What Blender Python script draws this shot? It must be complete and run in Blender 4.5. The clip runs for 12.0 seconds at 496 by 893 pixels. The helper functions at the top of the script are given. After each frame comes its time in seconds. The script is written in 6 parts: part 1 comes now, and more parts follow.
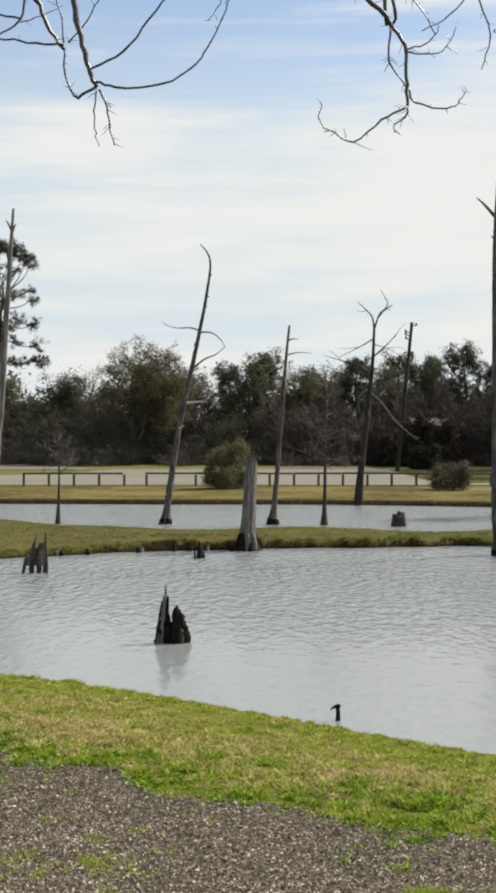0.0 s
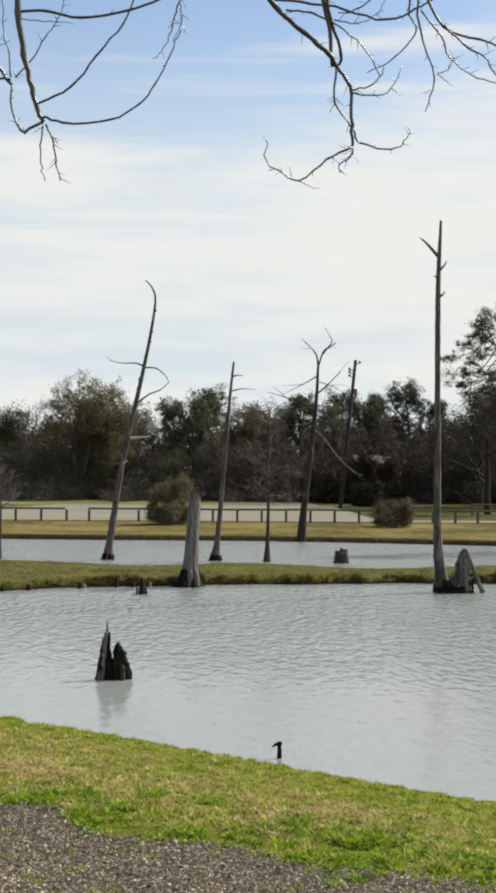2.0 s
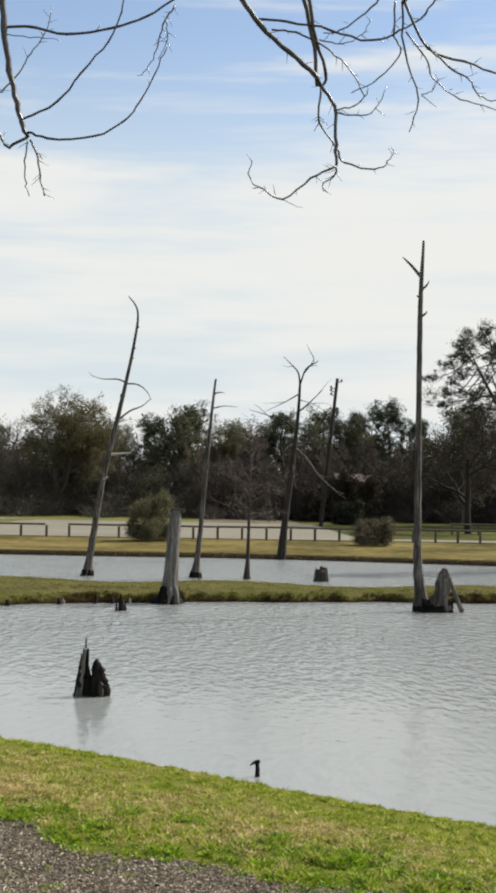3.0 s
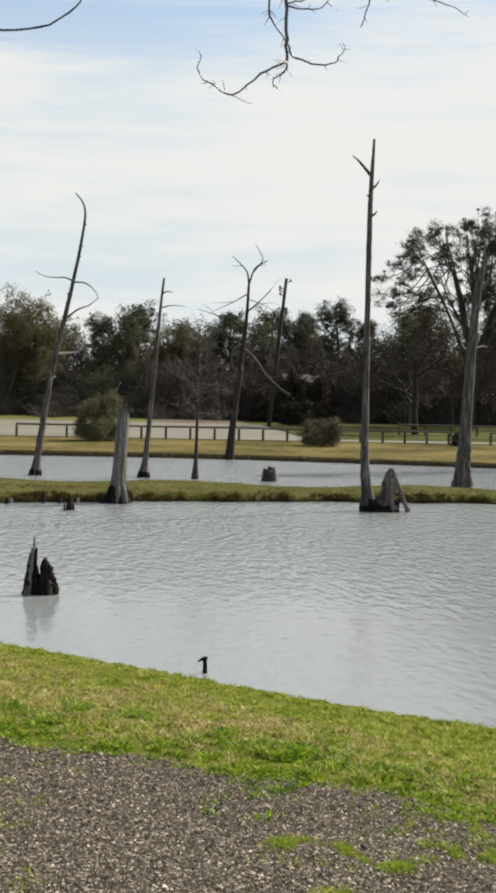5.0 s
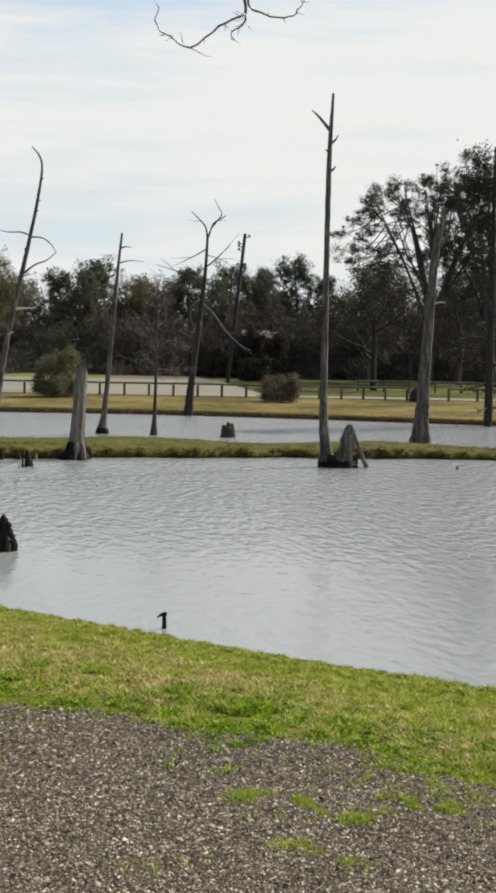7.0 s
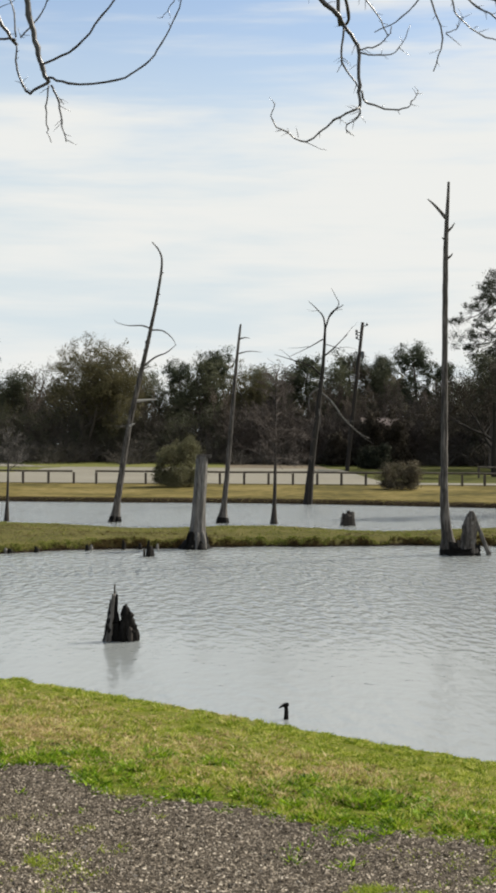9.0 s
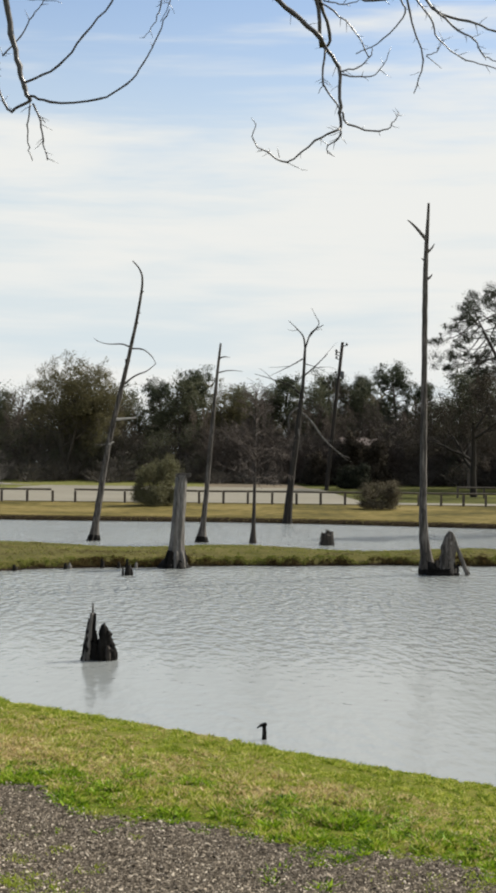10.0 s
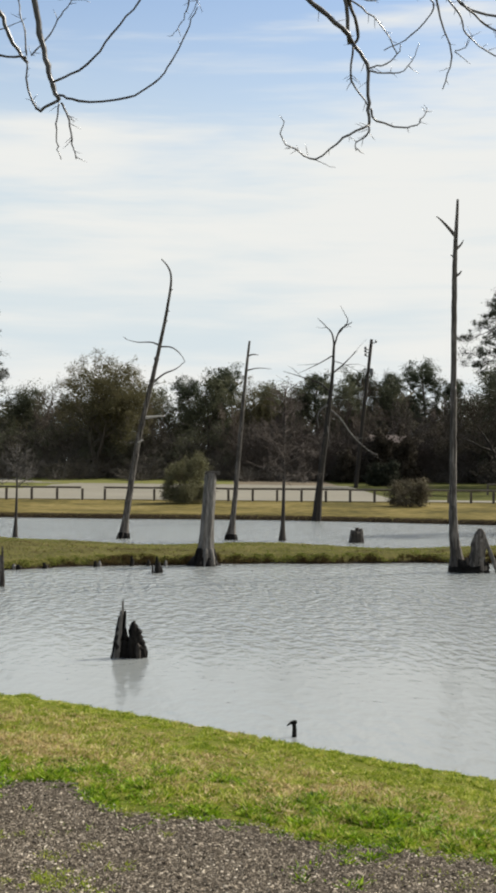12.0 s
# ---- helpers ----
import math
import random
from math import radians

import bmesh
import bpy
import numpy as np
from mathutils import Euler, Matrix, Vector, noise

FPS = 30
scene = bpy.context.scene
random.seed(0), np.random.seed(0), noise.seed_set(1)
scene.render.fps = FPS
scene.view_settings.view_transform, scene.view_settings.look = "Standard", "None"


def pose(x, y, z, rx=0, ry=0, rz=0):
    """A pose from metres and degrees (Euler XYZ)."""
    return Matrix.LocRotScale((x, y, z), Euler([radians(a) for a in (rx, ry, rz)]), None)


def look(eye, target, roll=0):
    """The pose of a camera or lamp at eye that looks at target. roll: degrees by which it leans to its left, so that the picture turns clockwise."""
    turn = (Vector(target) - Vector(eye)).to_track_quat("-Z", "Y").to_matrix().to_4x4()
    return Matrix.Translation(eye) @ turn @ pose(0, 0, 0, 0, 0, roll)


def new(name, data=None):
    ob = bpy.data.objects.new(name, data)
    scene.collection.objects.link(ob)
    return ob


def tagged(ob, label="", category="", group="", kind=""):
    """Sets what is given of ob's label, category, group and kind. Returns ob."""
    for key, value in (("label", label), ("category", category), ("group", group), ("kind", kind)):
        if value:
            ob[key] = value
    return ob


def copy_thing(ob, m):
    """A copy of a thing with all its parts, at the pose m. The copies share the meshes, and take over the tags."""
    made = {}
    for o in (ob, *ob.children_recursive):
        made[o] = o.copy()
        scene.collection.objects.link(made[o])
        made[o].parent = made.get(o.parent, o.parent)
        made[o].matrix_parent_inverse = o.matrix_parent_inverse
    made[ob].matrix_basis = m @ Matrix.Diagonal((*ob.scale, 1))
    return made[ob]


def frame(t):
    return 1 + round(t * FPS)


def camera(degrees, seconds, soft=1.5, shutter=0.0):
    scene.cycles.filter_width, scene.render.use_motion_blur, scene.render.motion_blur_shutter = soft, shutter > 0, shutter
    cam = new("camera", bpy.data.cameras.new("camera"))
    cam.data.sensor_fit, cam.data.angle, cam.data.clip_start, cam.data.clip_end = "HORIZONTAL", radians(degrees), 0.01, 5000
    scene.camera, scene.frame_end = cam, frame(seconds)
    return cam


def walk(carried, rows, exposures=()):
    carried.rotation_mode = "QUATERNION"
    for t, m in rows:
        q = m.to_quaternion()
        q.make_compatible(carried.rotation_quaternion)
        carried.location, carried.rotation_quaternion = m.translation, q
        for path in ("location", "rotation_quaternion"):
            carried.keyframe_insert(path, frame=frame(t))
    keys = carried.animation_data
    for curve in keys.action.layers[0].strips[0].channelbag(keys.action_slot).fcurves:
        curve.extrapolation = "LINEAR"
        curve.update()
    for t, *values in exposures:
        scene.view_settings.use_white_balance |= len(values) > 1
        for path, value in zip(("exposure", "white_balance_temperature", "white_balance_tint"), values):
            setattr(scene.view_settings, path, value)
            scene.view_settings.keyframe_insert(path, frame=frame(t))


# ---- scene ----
EYE = 1.65          # eye height over the gravel, metres
WATER = -0.60       # water level of both ponds

# ---- camera ----
# seconds, heading, tilt and lean in degrees; the camera is held at one spot and turned
TURNS = [
    (0.0, 0.01, 0.00, -0.00), (0.1, -0.16, 0.37, 0.07), (0.2, 0.00, 0.32, 0.13), (0.3, -0.05, 0.18, 0.20), (0.4, -0.08, 0.62, 0.27),
    (0.5, 0.26, 0.13, 0.33), (0.6, 0.55, -0.88, 0.29), (0.7, 0.74, -1.04, 0.25), (0.8, 1.21, -0.11, 0.20), (0.9, 2.07, -0.48, 0.16),
    (1.0, 2.44, -0.66, 0.12), (1.1, 2.39, -0.24, -0.01), (1.2, 2.60, 0.11, -0.13), (1.3, 2.27, 0.47, -0.25), (1.4, 1.72, 0.43, -0.38),
    (1.5, 0.70, 0.76, -0.50), (1.6, -0.15, 0.88, -0.49), (1.7, -1.01, 1.35, -0.47), (1.8, -1.57, 1.35, -0.46), (1.9, -2.13, 1.19, -0.45),
    (2.0, -2.29, 1.48, -0.44), (2.2, -1.80, 1.70, -0.48), (2.5, -2.91, 1.97, -0.55), (2.8, -3.07, 2.46, -0.82), (3.0, -3.05, 2.20, -1.01),
    (3.2, -3.37, 2.05, -1.14), (4.8, -6.16, -1.80, -0.88), (4.9, -5.74, -2.14, -1.05), (5.0, -5.24, -1.84, -1.22), (5.2, -4.49, -1.71, -1.41),
    (5.3, -4.49, -1.70, -1.51), (5.5, -4.51, -1.57, -1.70), (5.7, -5.03, -2.44, -1.71), (5.8, -5.03, -2.33, -1.72), (6.0, -4.93, -2.17, -1.72),
    (6.1, -5.48, -2.49, -1.63), (6.2, -5.99, -2.58, -1.53), (6.3, -6.50, -2.63, -1.44), (6.4, -7.07, -2.96, -1.34), (6.5, -7.23, -2.99, -1.25),
    (6.6, -7.22, -3.21, -1.25), (6.7, -7.18, -3.38, -1.24), (6.8, -7.43, -3.64, -1.24), (7.0, -6.96, -3.60, -1.23), (7.1, -6.52, -2.95, -1.06),
    (7.2, -6.28, -2.28, -0.89), (8.8, -2.33, 0.63, -0.39), (8.9, -2.03, -0.17, -0.40), (9.0, -2.02, -0.05, -0.42), (9.1, -1.93, 0.50, -0.43),
    (9.2, -2.14, 0.29, -0.45), (9.3, -2.51, 0.50, -0.47), (9.4, -2.47, 1.40, -0.49), (9.5, -2.42, 2.17, -0.51), (9.6, -2.41, 2.28, -0.55),
    (9.7, -2.70, 2.42, -0.59), (9.8, -3.18, 2.29, -0.64), (9.9, -3.33, 1.40, -0.68), (10.0, -2.85, 0.74, -0.72), (10.1, -2.63, 0.38, -0.71),
    (10.2, -2.42, 0.56, -0.71), (10.3, -2.07, 0.83, -0.70), (10.4, -1.85, 0.99, -0.70), (10.5, -1.85, 1.16, -0.69), (10.7, -2.00, 0.88, -0.70),
    (10.8, -2.48, 0.77, -0.70), (11.0, -3.30, 0.97, -0.70), (11.2, -3.67, 0.93, -0.63), (11.5, -3.44, 0.73, -0.52), (11.7, -2.64, 0.83, -0.54),
    (12.0, -1.66, 0.63, -0.56),
]


def held(heading, tilt, lean):
    return pose(0, 0, EYE, 90 + tilt, 0, heading) @ pose(0, 0, 0, 0, 0, -lean)


cam = camera(20.07, 12.0, soft=3.5)
walk(cam, [(t, held(a, b, c)) for t, a, b, c in TURNS], exposures=((0.0, 0.35), (12.0, 0.35)))

# ---- world and sun ----
SUN_AZIMUTH = 56.0      # degrees to the right of straight ahead
SUN_HEIGHT = 40.0
world = bpy.data.worlds.new("sky")
scene.world = world
world.use_nodes = True
wt = world.node_tree
wt.nodes.clear()


w_out = wt.nodes.new("ShaderNodeOutputWorld")
w_bg = wt.nodes.new("ShaderNodeBackground")
w_sky = wt.nodes.new("ShaderNodeTexSky")
w_sky.sky_type = "NISHITA"
w_sky.sun_disc = False
w_sky.sun_elevation = radians(SUN_HEIGHT)
w_sky.sun_rotation = radians(SUN_AZIMUTH)
w_sky.air_density, w_sky.dust_density, w_sky.ozone_density = 1.0, 0.5, 0.5
w_co = wt.nodes.new("ShaderNodeTexCoord")
w_sep = wt.nodes.new("ShaderNodeSeparateXYZ")
wt.links.new(w_co.outputs["Generated"], w_sep.inputs[0])


def w_math(op, a, b, c=None):
    n = wt.nodes.new("ShaderNodeMath")
    n.operation = op
    for k, v in enumerate((a, b, c)):
        if v is None:
            continue
        if isinstance(v, (int, float)):
            n.inputs[k].default_value = v
        else:
            wt.links.new(v, n.inputs[k])
    return n.outputs[0]


def w_streaks(scale, tilt, shift, detail, rough, bent):
    """Long drawn-out cloud streaks."""
    mp = wt.nodes.new("ShaderNodeMapping")
    mp.inputs["Scale"].default_value = scale
    mp.inputs["Rotation"].default_value = (0.0, radians(tilt), 0.0)
    mp.inputs["Location"].default_value = shift
    n = wt.nodes.new("ShaderNodeTexNoise")
    n.inputs["Scale"].default_value = 1.0
    n.inputs["Detail"].default_value = detail
    n.inputs["Roughness"].default_value = rough
    n.inputs["Distortion"].default_value = bent
    wt.links.new(w_co.outputs["Generated"], mp.inputs["Vector"])
    wt.links.new(mp.outputs["Vector"], n.inputs["Vector"])
    return n.outputs["Fac"]


w_broad = w_streaks((3.0, 3.0, 24.0), 2.0, (0.35, 0.0, 0.2), 5.0, 0.55, 0.35)
w_fine = w_streaks((7.0, 7.0, 70.0), 1.0, (0.1, 0.4, 0.7), 4.0, 0.55, 0.25)
# how much of the sky the cirrus covers, by height over the horizon
w_far = wt.nodes.new("ShaderNodeMapRange")
w_far.inputs["From Min"].default_value, w_far.inputs["From Max"].default_value = 0.0, 0.8
w_el = wt.nodes.new("ShaderNodeFloatCurve")
w_curve = w_el.mapping.curves[0]
w_curve.points[0].location, w_curve.points[1].location = (0.0, 0.50), (1.0, 0.50)
for at_x, at_y in ((0.10, 0.50), (0.15, 0.56), (0.20, 0.57), (0.25, 0.63), (0.28, 0.58), (0.305, 0.42), (0.335, 0.22), (0.38, 0.08), (0.42, 0.20), (0.46, 0.52), (0.60, 0.58), (0.75, 0.55)):
    w_curve.points.new(at_x, at_y)
w_el.mapping.update()
wt.links.new(w_sep.outputs["Z"], w_far.inputs["Value"])
wt.links.new(w_far.outputs["Result"], w_el.inputs["Value"])
# thicker on the sun's side and ahead
w_cover = w_math("MULTIPLY_ADD", w_sep.outputs["X"], 1.0, w_el.outputs["Value"])
w_cover = w_math("MULTIPLY_ADD", w_broad, 2.1, w_math("ADD", w_cover, -1.05))
w_cover = w_math("MULTIPLY_ADD", w_fine, 0.9, w_math("ADD", w_cover, -0.45))
w_ramp = wt.nodes.new("ShaderNodeValToRGB")
w_ramp.color_ramp.interpolation = "EASE"
w_ramp.color_ramp.elements[0].position, w_ramp.color_ramp.elements[1].position = 0.12, 0.85
w_ramp.color_ramp.elements[0].color = (0.10, 0.10, 0.10, 1)
w_ramp.color_ramp.elements[1].color = (0.96, 0.96, 0.96, 1)
wt.links.new(w_cover, w_ramp.inputs["Fac"])
# low over the horizon the clear sky is pale with haze
w_clear = wt.nodes.new("ShaderNodeMapRange")
w_clear.interpolation_type = "SMOOTHSTEP"
w_clear.inputs["From Min"].default_value, w_clear.inputs["From Max"].default_value = 0.14, 0.34
wt.links.new(w_sep.outputs["Z"], w_clear.inputs["Value"])
w_haze = wt.nodes.new("ShaderNodeMix")
w_haze.data_type = "RGBA"
w_haze.inputs[6].default_value = (4.40, 4.98, 5.26, 1.0)
wt.links.new(w_clear.outputs["Result"], w_haze.inputs[0])
w_grey = wt.nodes.new("ShaderNodeMix")
w_grey.data_type = "RGBA"
w_grey.blend_type = "MULTIPLY"
w_grey.inputs[0].default_value = 1.0
w_grey.inputs[7].default_value = (0.80, 0.85, 0.90, 1.0)
wt.links.new(w_sky.outputs["Color"], w_grey.inputs[6])
wt.links.new(w_grey.outputs[2], w_haze.inputs[7])
w_mix = wt.nodes.new("ShaderNodeMix")
w_mix.data_type = "RGBA"
w_mix.inputs[7].default_value = (5.66, 5.68, 5.48, 1.0)
wt.links.new(w_ramp.outputs["Color"], w_mix.inputs[0])
wt.links.new(w_haze.outputs[2], w_mix.inputs[6])
wt.links.new(w_mix.outputs[2], w_bg.inputs["Color"])
w_bg.inputs["Strength"].default_value = 0.12
wt.links.new(w_bg.outputs[0], w_out.inputs[0])

sun = new("sun", bpy.data.lights.new("sun", "SUN"))
sun.data.energy, sun.data.angle, sun.data.color = 5.0, radians(1.2), (1.0, 0.95, 0.86)
_az, _el = radians(SUN_AZIMUTH), radians(SUN_HEIGHT)
sun_at = Vector((math.sin(_az) * math.cos(_el), math.cos(_az) * math.cos(_el), math.sin(_el)))
sun.matrix_world = look(sun_at * 60, (0, 0, 0))


# ---- materials ----
def material(name, colours, rough=0.9, scale=4.0, fine=40.0, bump=0.3, bump_dist=0.02, spread=(0.3, 0.7), island=0.0,
             stretch=(1, 1, 1), coat=0.0, through_light=0.0, metal=0.0, spec=0.3, per_object=0.0):
    """Base colours mixed by noise at two scales, with fine relief; island: share of the mix that varies from piece to piece."""
    mat = bpy.data.materials.new(name)
    mat.use_nodes = True
    nt = mat.node_tree
    bsdf = nt.nodes["Principled BSDF"]
    co = nt.nodes.new("ShaderNodeTexCoord")
    mp = nt.nodes.new("ShaderNodeMapping")
    mp.inputs["Scale"].default_value = stretch
    nt.links.new(co.outputs["Object"], mp.inputs["Vector"])
    big = nt.nodes.new("ShaderNodeTexNoise")
    big.inputs["Scale"].default_value, big.inputs["Detail"].default_value = scale, 4.0
    small = nt.nodes.new("ShaderNodeTexNoise")
    small.inputs["Scale"].default_value, small.inputs["Detail"].default_value = fine, 3.0
    for n in (big, small):
        nt.links.new(mp.outputs["Vector"], n.inputs["Vector"])
    add = nt.nodes.new("ShaderNodeMath")
    add.operation = "MULTIPLY_ADD"
    nt.links.new(small.outputs["Fac"], add.inputs[0])
    add.inputs[1].default_value = 0.45
    half = nt.nodes.new("ShaderNodeMath")
    half.operation = "MULTIPLY"
    half.inputs[1].default_value = 0.55
    nt.links.new(big.outputs["Fac"], half.inputs[0])
    nt.links.new(half.outputs[0], add.inputs[2])
    fac = add.outputs[0]
    if island:
        geo = nt.nodes.new("ShaderNodeNewGeometry")
        im = nt.nodes.new("ShaderNodeMix")
        im.inputs[0].default_value = island
        nt.links.new(fac, im.inputs[2])
        nt.links.new(geo.outputs["Random Per Island"], im.inputs[3])
        fac = im.outputs[0]
    if per_object:
        info = nt.nodes.new("ShaderNodeObjectInfo")
        om = nt.nodes.new("ShaderNodeMix")
        om.inputs[0].default_value = per_object
        nt.links.new(fac, om.inputs[2])
        nt.links.new(info.outputs["Random"], om.inputs[3])
        fac = om.outputs[0]
    ramp = nt.nodes.new("ShaderNodeValToRGB")
    els = ramp.color_ramp.elements
    while len(els) < len(colours):
        els.new(0.5)
    lo, hi = (0.0, 1.0) if island > 0.5 or per_object > 0.5 else spread
    for i, c in enumerate(colours):
        els[i].position = lo + (hi - lo) * i / max(1, len(colours) - 1)
        els[i].color = (*c, 1)
    nt.links.new(fac, ramp.inputs["Fac"])
    nt.links.new(ramp.outputs["Color"], bsdf.inputs["Base Color"])
    bsdf.inputs["Roughness"].default_value = rough
    bsdf.inputs["Metallic"].default_value = metal
    bsdf.inputs["Specular IOR Level"].default_value = 0.08 if through_light else spec
    if bump:
        bp = nt.nodes.new("ShaderNodeBump")
        bp.inputs["Strength"].default_value, bp.inputs["Distance"].default_value = bump, bump_dist
        nt.links.new(add.outputs[0], bp.inputs["Height"])
        nt.links.new(bp.outputs["Normal"], bsdf.inputs["Normal"])
    if through_light:
        out = nt.nodes["Material Output"]
        tr = nt.nodes.new("ShaderNodeBsdfTranslucent")
        nt.links.new(ramp.outputs["Color"], tr.inputs["Color"])
        mx = nt.nodes.new("ShaderNodeMixShader")
        mx.inputs[0].default_value = through_light
        nt.links.new(bsdf.outputs[0], mx.inputs[1])
        nt.links.new(tr.outputs[0], mx.inputs[2])
        nt.links.new(mx.outputs[0], out.inputs["Surface"])
    return mat


M_SOIL = material("lawn_soil", [(0.06, 0.075, 0.010), (0.11, 0.12, 0.018), (0.16, 0.14, 0.04)], scale=1.3, fine=30, bump=0.6, spec=0.03)
M_BERM = material("berm_turf", [(0.050, 0.046, 0.016), (0.090, 0.082, 0.026), (0.140, 0.118, 0.044)], scale=1.6, fine=14, bump=0.8, bump_dist=0.05, spec=0.03)

def muddy_foot(mat, low, high, mud):
    """Bare wet mud shows along the water's edge, with an uneven upper limit."""
    nt = mat.node_tree
    bsdf = nt.nodes["Principled BSDF"]
    was = bsdf.inputs["Base Color"].links[0].from_socket
    co = nt.nodes.new("ShaderNodeTexCoord")
    sep = nt.nodes.new("ShaderNodeSeparateXYZ")
    noise = nt.nodes.new("ShaderNodeTexNoise")
    noise.inputs["Scale"].default_value, noise.inputs["Detail"].default_value = 3.0, 5.0
    nt.links.new(co.outputs["Object"], sep.inputs[0])
    nt.links.new(co.outputs["Object"], noise.inputs["Vector"])
    up = nt.nodes.new("ShaderNodeMath")
    up.operation = "MULTIPLY_ADD"
    up.inputs[1].default_value = 0.14
    nt.links.new(noise.outputs["Fac"], up.inputs[0])
    nt.links.new(sep.outputs["Z"], up.inputs[2])
    share = nt.nodes.new("ShaderNodeMapRange")
    share.inputs["From Min"].default_value, share.inputs["From Max"].default_value = low + 0.07, high + 0.07
    share.inputs["To Min"].default_value, share.inputs["To Max"].default_value = 1.0, 0.0
    nt.links.new(up.outputs[0], share.inputs["Value"])
    mix = nt.nodes.new("ShaderNodeMix")
    mix.data_type = "RGBA"
    mix.inputs[7].default_value = (*mud, 1.0)
    nt.links.new(share.outputs["Result"], mix.inputs[0])
    nt.links.new(was, mix.inputs[6])
    nt.links.new(mix.outputs[2], bsdf.inputs["Base Color"])


muddy_foot(M_BERM, WATER + 0.03, WATER + 0.11, (0.016, 0.011, 0.007))
M_DRY = material("dormant_turf", [(0.060, 0.052, 0.017), (0.106, 0.086, 0.027), (0.150, 0.117, 0.040), (0.195, 0.155, 0.062)], scale=0.22, fine=2.2, spread=(0.40, 0.62), bump=0.6, bump_dist=0.05, spec=0.03)
M_GREEN = material("far_lawn", [(0.090, 0.097, 0.030), (0.130, 0.132, 0.042), (0.17, 0.158, 0.060)], scale=0.15, fine=2, bump=0.5, spec=0.03)
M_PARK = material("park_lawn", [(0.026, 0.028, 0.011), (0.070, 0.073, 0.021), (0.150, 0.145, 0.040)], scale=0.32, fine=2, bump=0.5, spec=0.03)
M_MUD = material("bank_mud", [(0.014, 0.010, 0.006), (0.03, 0.021, 0.012), (0.06, 0.042, 0.022)], scale=2.0, fine=18, bump=0.8, bump_dist=0.02, spec=0.04)
M_LITTER = material("forest_floor", [(0.06, 0.045, 0.03), (0.11, 0.085, 0.05), (0.16, 0.12, 0.07)], scale=0.3, fine=3, bump=0.5)
M_GRAVELBED = material("gravel_bed", [(0.017, 0.0135, 0.010), (0.047, 0.038, 0.028), (0.092, 0.076, 0.057), (0.190, 0.159, 0.122)], scale=40, fine=170, bump=1.0, bump_dist=0.012, spread=(0.38, 0.62), spec=0.05)
M_STONE = material("gravel_chip", [(0.024, 0.019, 0.013), (0.054, 0.043, 0.031), (0.098, 0.080, 0.060), (0.180, 0.149, 0.113), (0.370, 0.312, 0.240), (0.80, 0.72, 0.59)],
                   scale=3, fine=120, bump=0.3, bump_dist=0.003, island=0.8, rough=0.85, spec=0.1)
M_ROAD = material("pale_asphalt", [(0.160, 0.146, 0.112), (0.197, 0.181, 0.141), (0.228, 0.211, 0.167)], scale=0.12, fine=6, bump=0.2, spec=0.1)
M_SNAG = material("weathered_wood", [(0.026, 0.0225, 0.0195), (0.076, 0.067, 0.058), (0.168, 0.150, 0.132)], scale=2.2, fine=7, bump=0.35,
                  bump_dist=0.008, spread=(0.39, 0.62), stretch=(9, 9, 0.8), rough=0.9)
M_DARKSNAG = material("dark_bark", [(0.022, 0.019, 0.015), (0.040, 0.034, 0.029), (0.068, 0.059, 0.050)], scale=2.2, fine=7, bump=0.7,
                      bump_dist=0.012, spread=(0.36, 0.64), stretch=(9, 9, 0.8))
M_BURNT = material("blackened_bark", [(0.013, 0.011, 0.009), (0.027, 0.023, 0.019), (0.050, 0.043, 0.036)], scale=2.2, fine=7, bump=0.7, bump_dist=0.012, stretch=(6, 6, 0.8))
M_WETWOOD = material("wet_stump_wood", [(0.006, 0.0055, 0.005), (0.011, 0.010, 0.009), (0.026, 0.024, 0.022)], scale=5, fine=40, bump=0.8,
                     bump_dist=0.005, stretch=(3, 3, 0.5), rough=0.75, spec=0.05)
M_GREYWOOD = material("bleached_grey_wood", [(0.050, 0.045, 0.040), (0.122, 0.112, 0.100), (0.240, 0.224, 0.203)], scale=2.2, fine=7, bump=0.35, bump_dist=0.008, spread=(0.36, 0.64), stretch=(9, 9, 0.8))
M_PALEWOOD = material("bare_pale_wood", [(0.30, 0.28, 0.25), (0.45, 0.42, 0.38)], scale=6, fine=40, bump=0.5)
M_TWIG = material("overhanging_twig_bark", [(0.016, 0.013, 0.011), (0.034, 0.028, 0.024), (0.095, 0.080, 0.068)], scale=14, fine=90, bump=0.5, bump_dist=0.004, rough=0.40, spec=0.7)
M_TRUNK = material("forest_bark", [(0.044, 0.035, 0.027), (0.075, 0.062, 0.050), (0.112, 0.094, 0.075)], scale=1.5, fine=10, bump=0.6, bump_dist=0.04)
M_PALETWIG = material("pale_bare_twigs", [(0.070, 0.063, 0.055), (0.125, 0.112, 0.098)], scale=3, fine=20, bump=0.0)
M_BARE = material("bare_twigs", [(0.07, 0.055, 0.042), (0.11, 0.088, 0.068), (0.15, 0.12, 0.095)], scale=0.6, fine=5, bump=0.0, per_object=0.3)
M_REDTWIG = material("russet_twigs", [(0.054, 0.043, 0.035), (0.078, 0.062, 0.051), (0.106, 0.086, 0.071)], scale=0.6, fine=5, bump=0.0)
M_HEAD = material("russet_cypress_twigs", [(0.056, 0.044, 0.036), (0.082, 0.065, 0.054), (0.110, 0.089, 0.074)], scale=0.6, fine=5, bump=0.0)
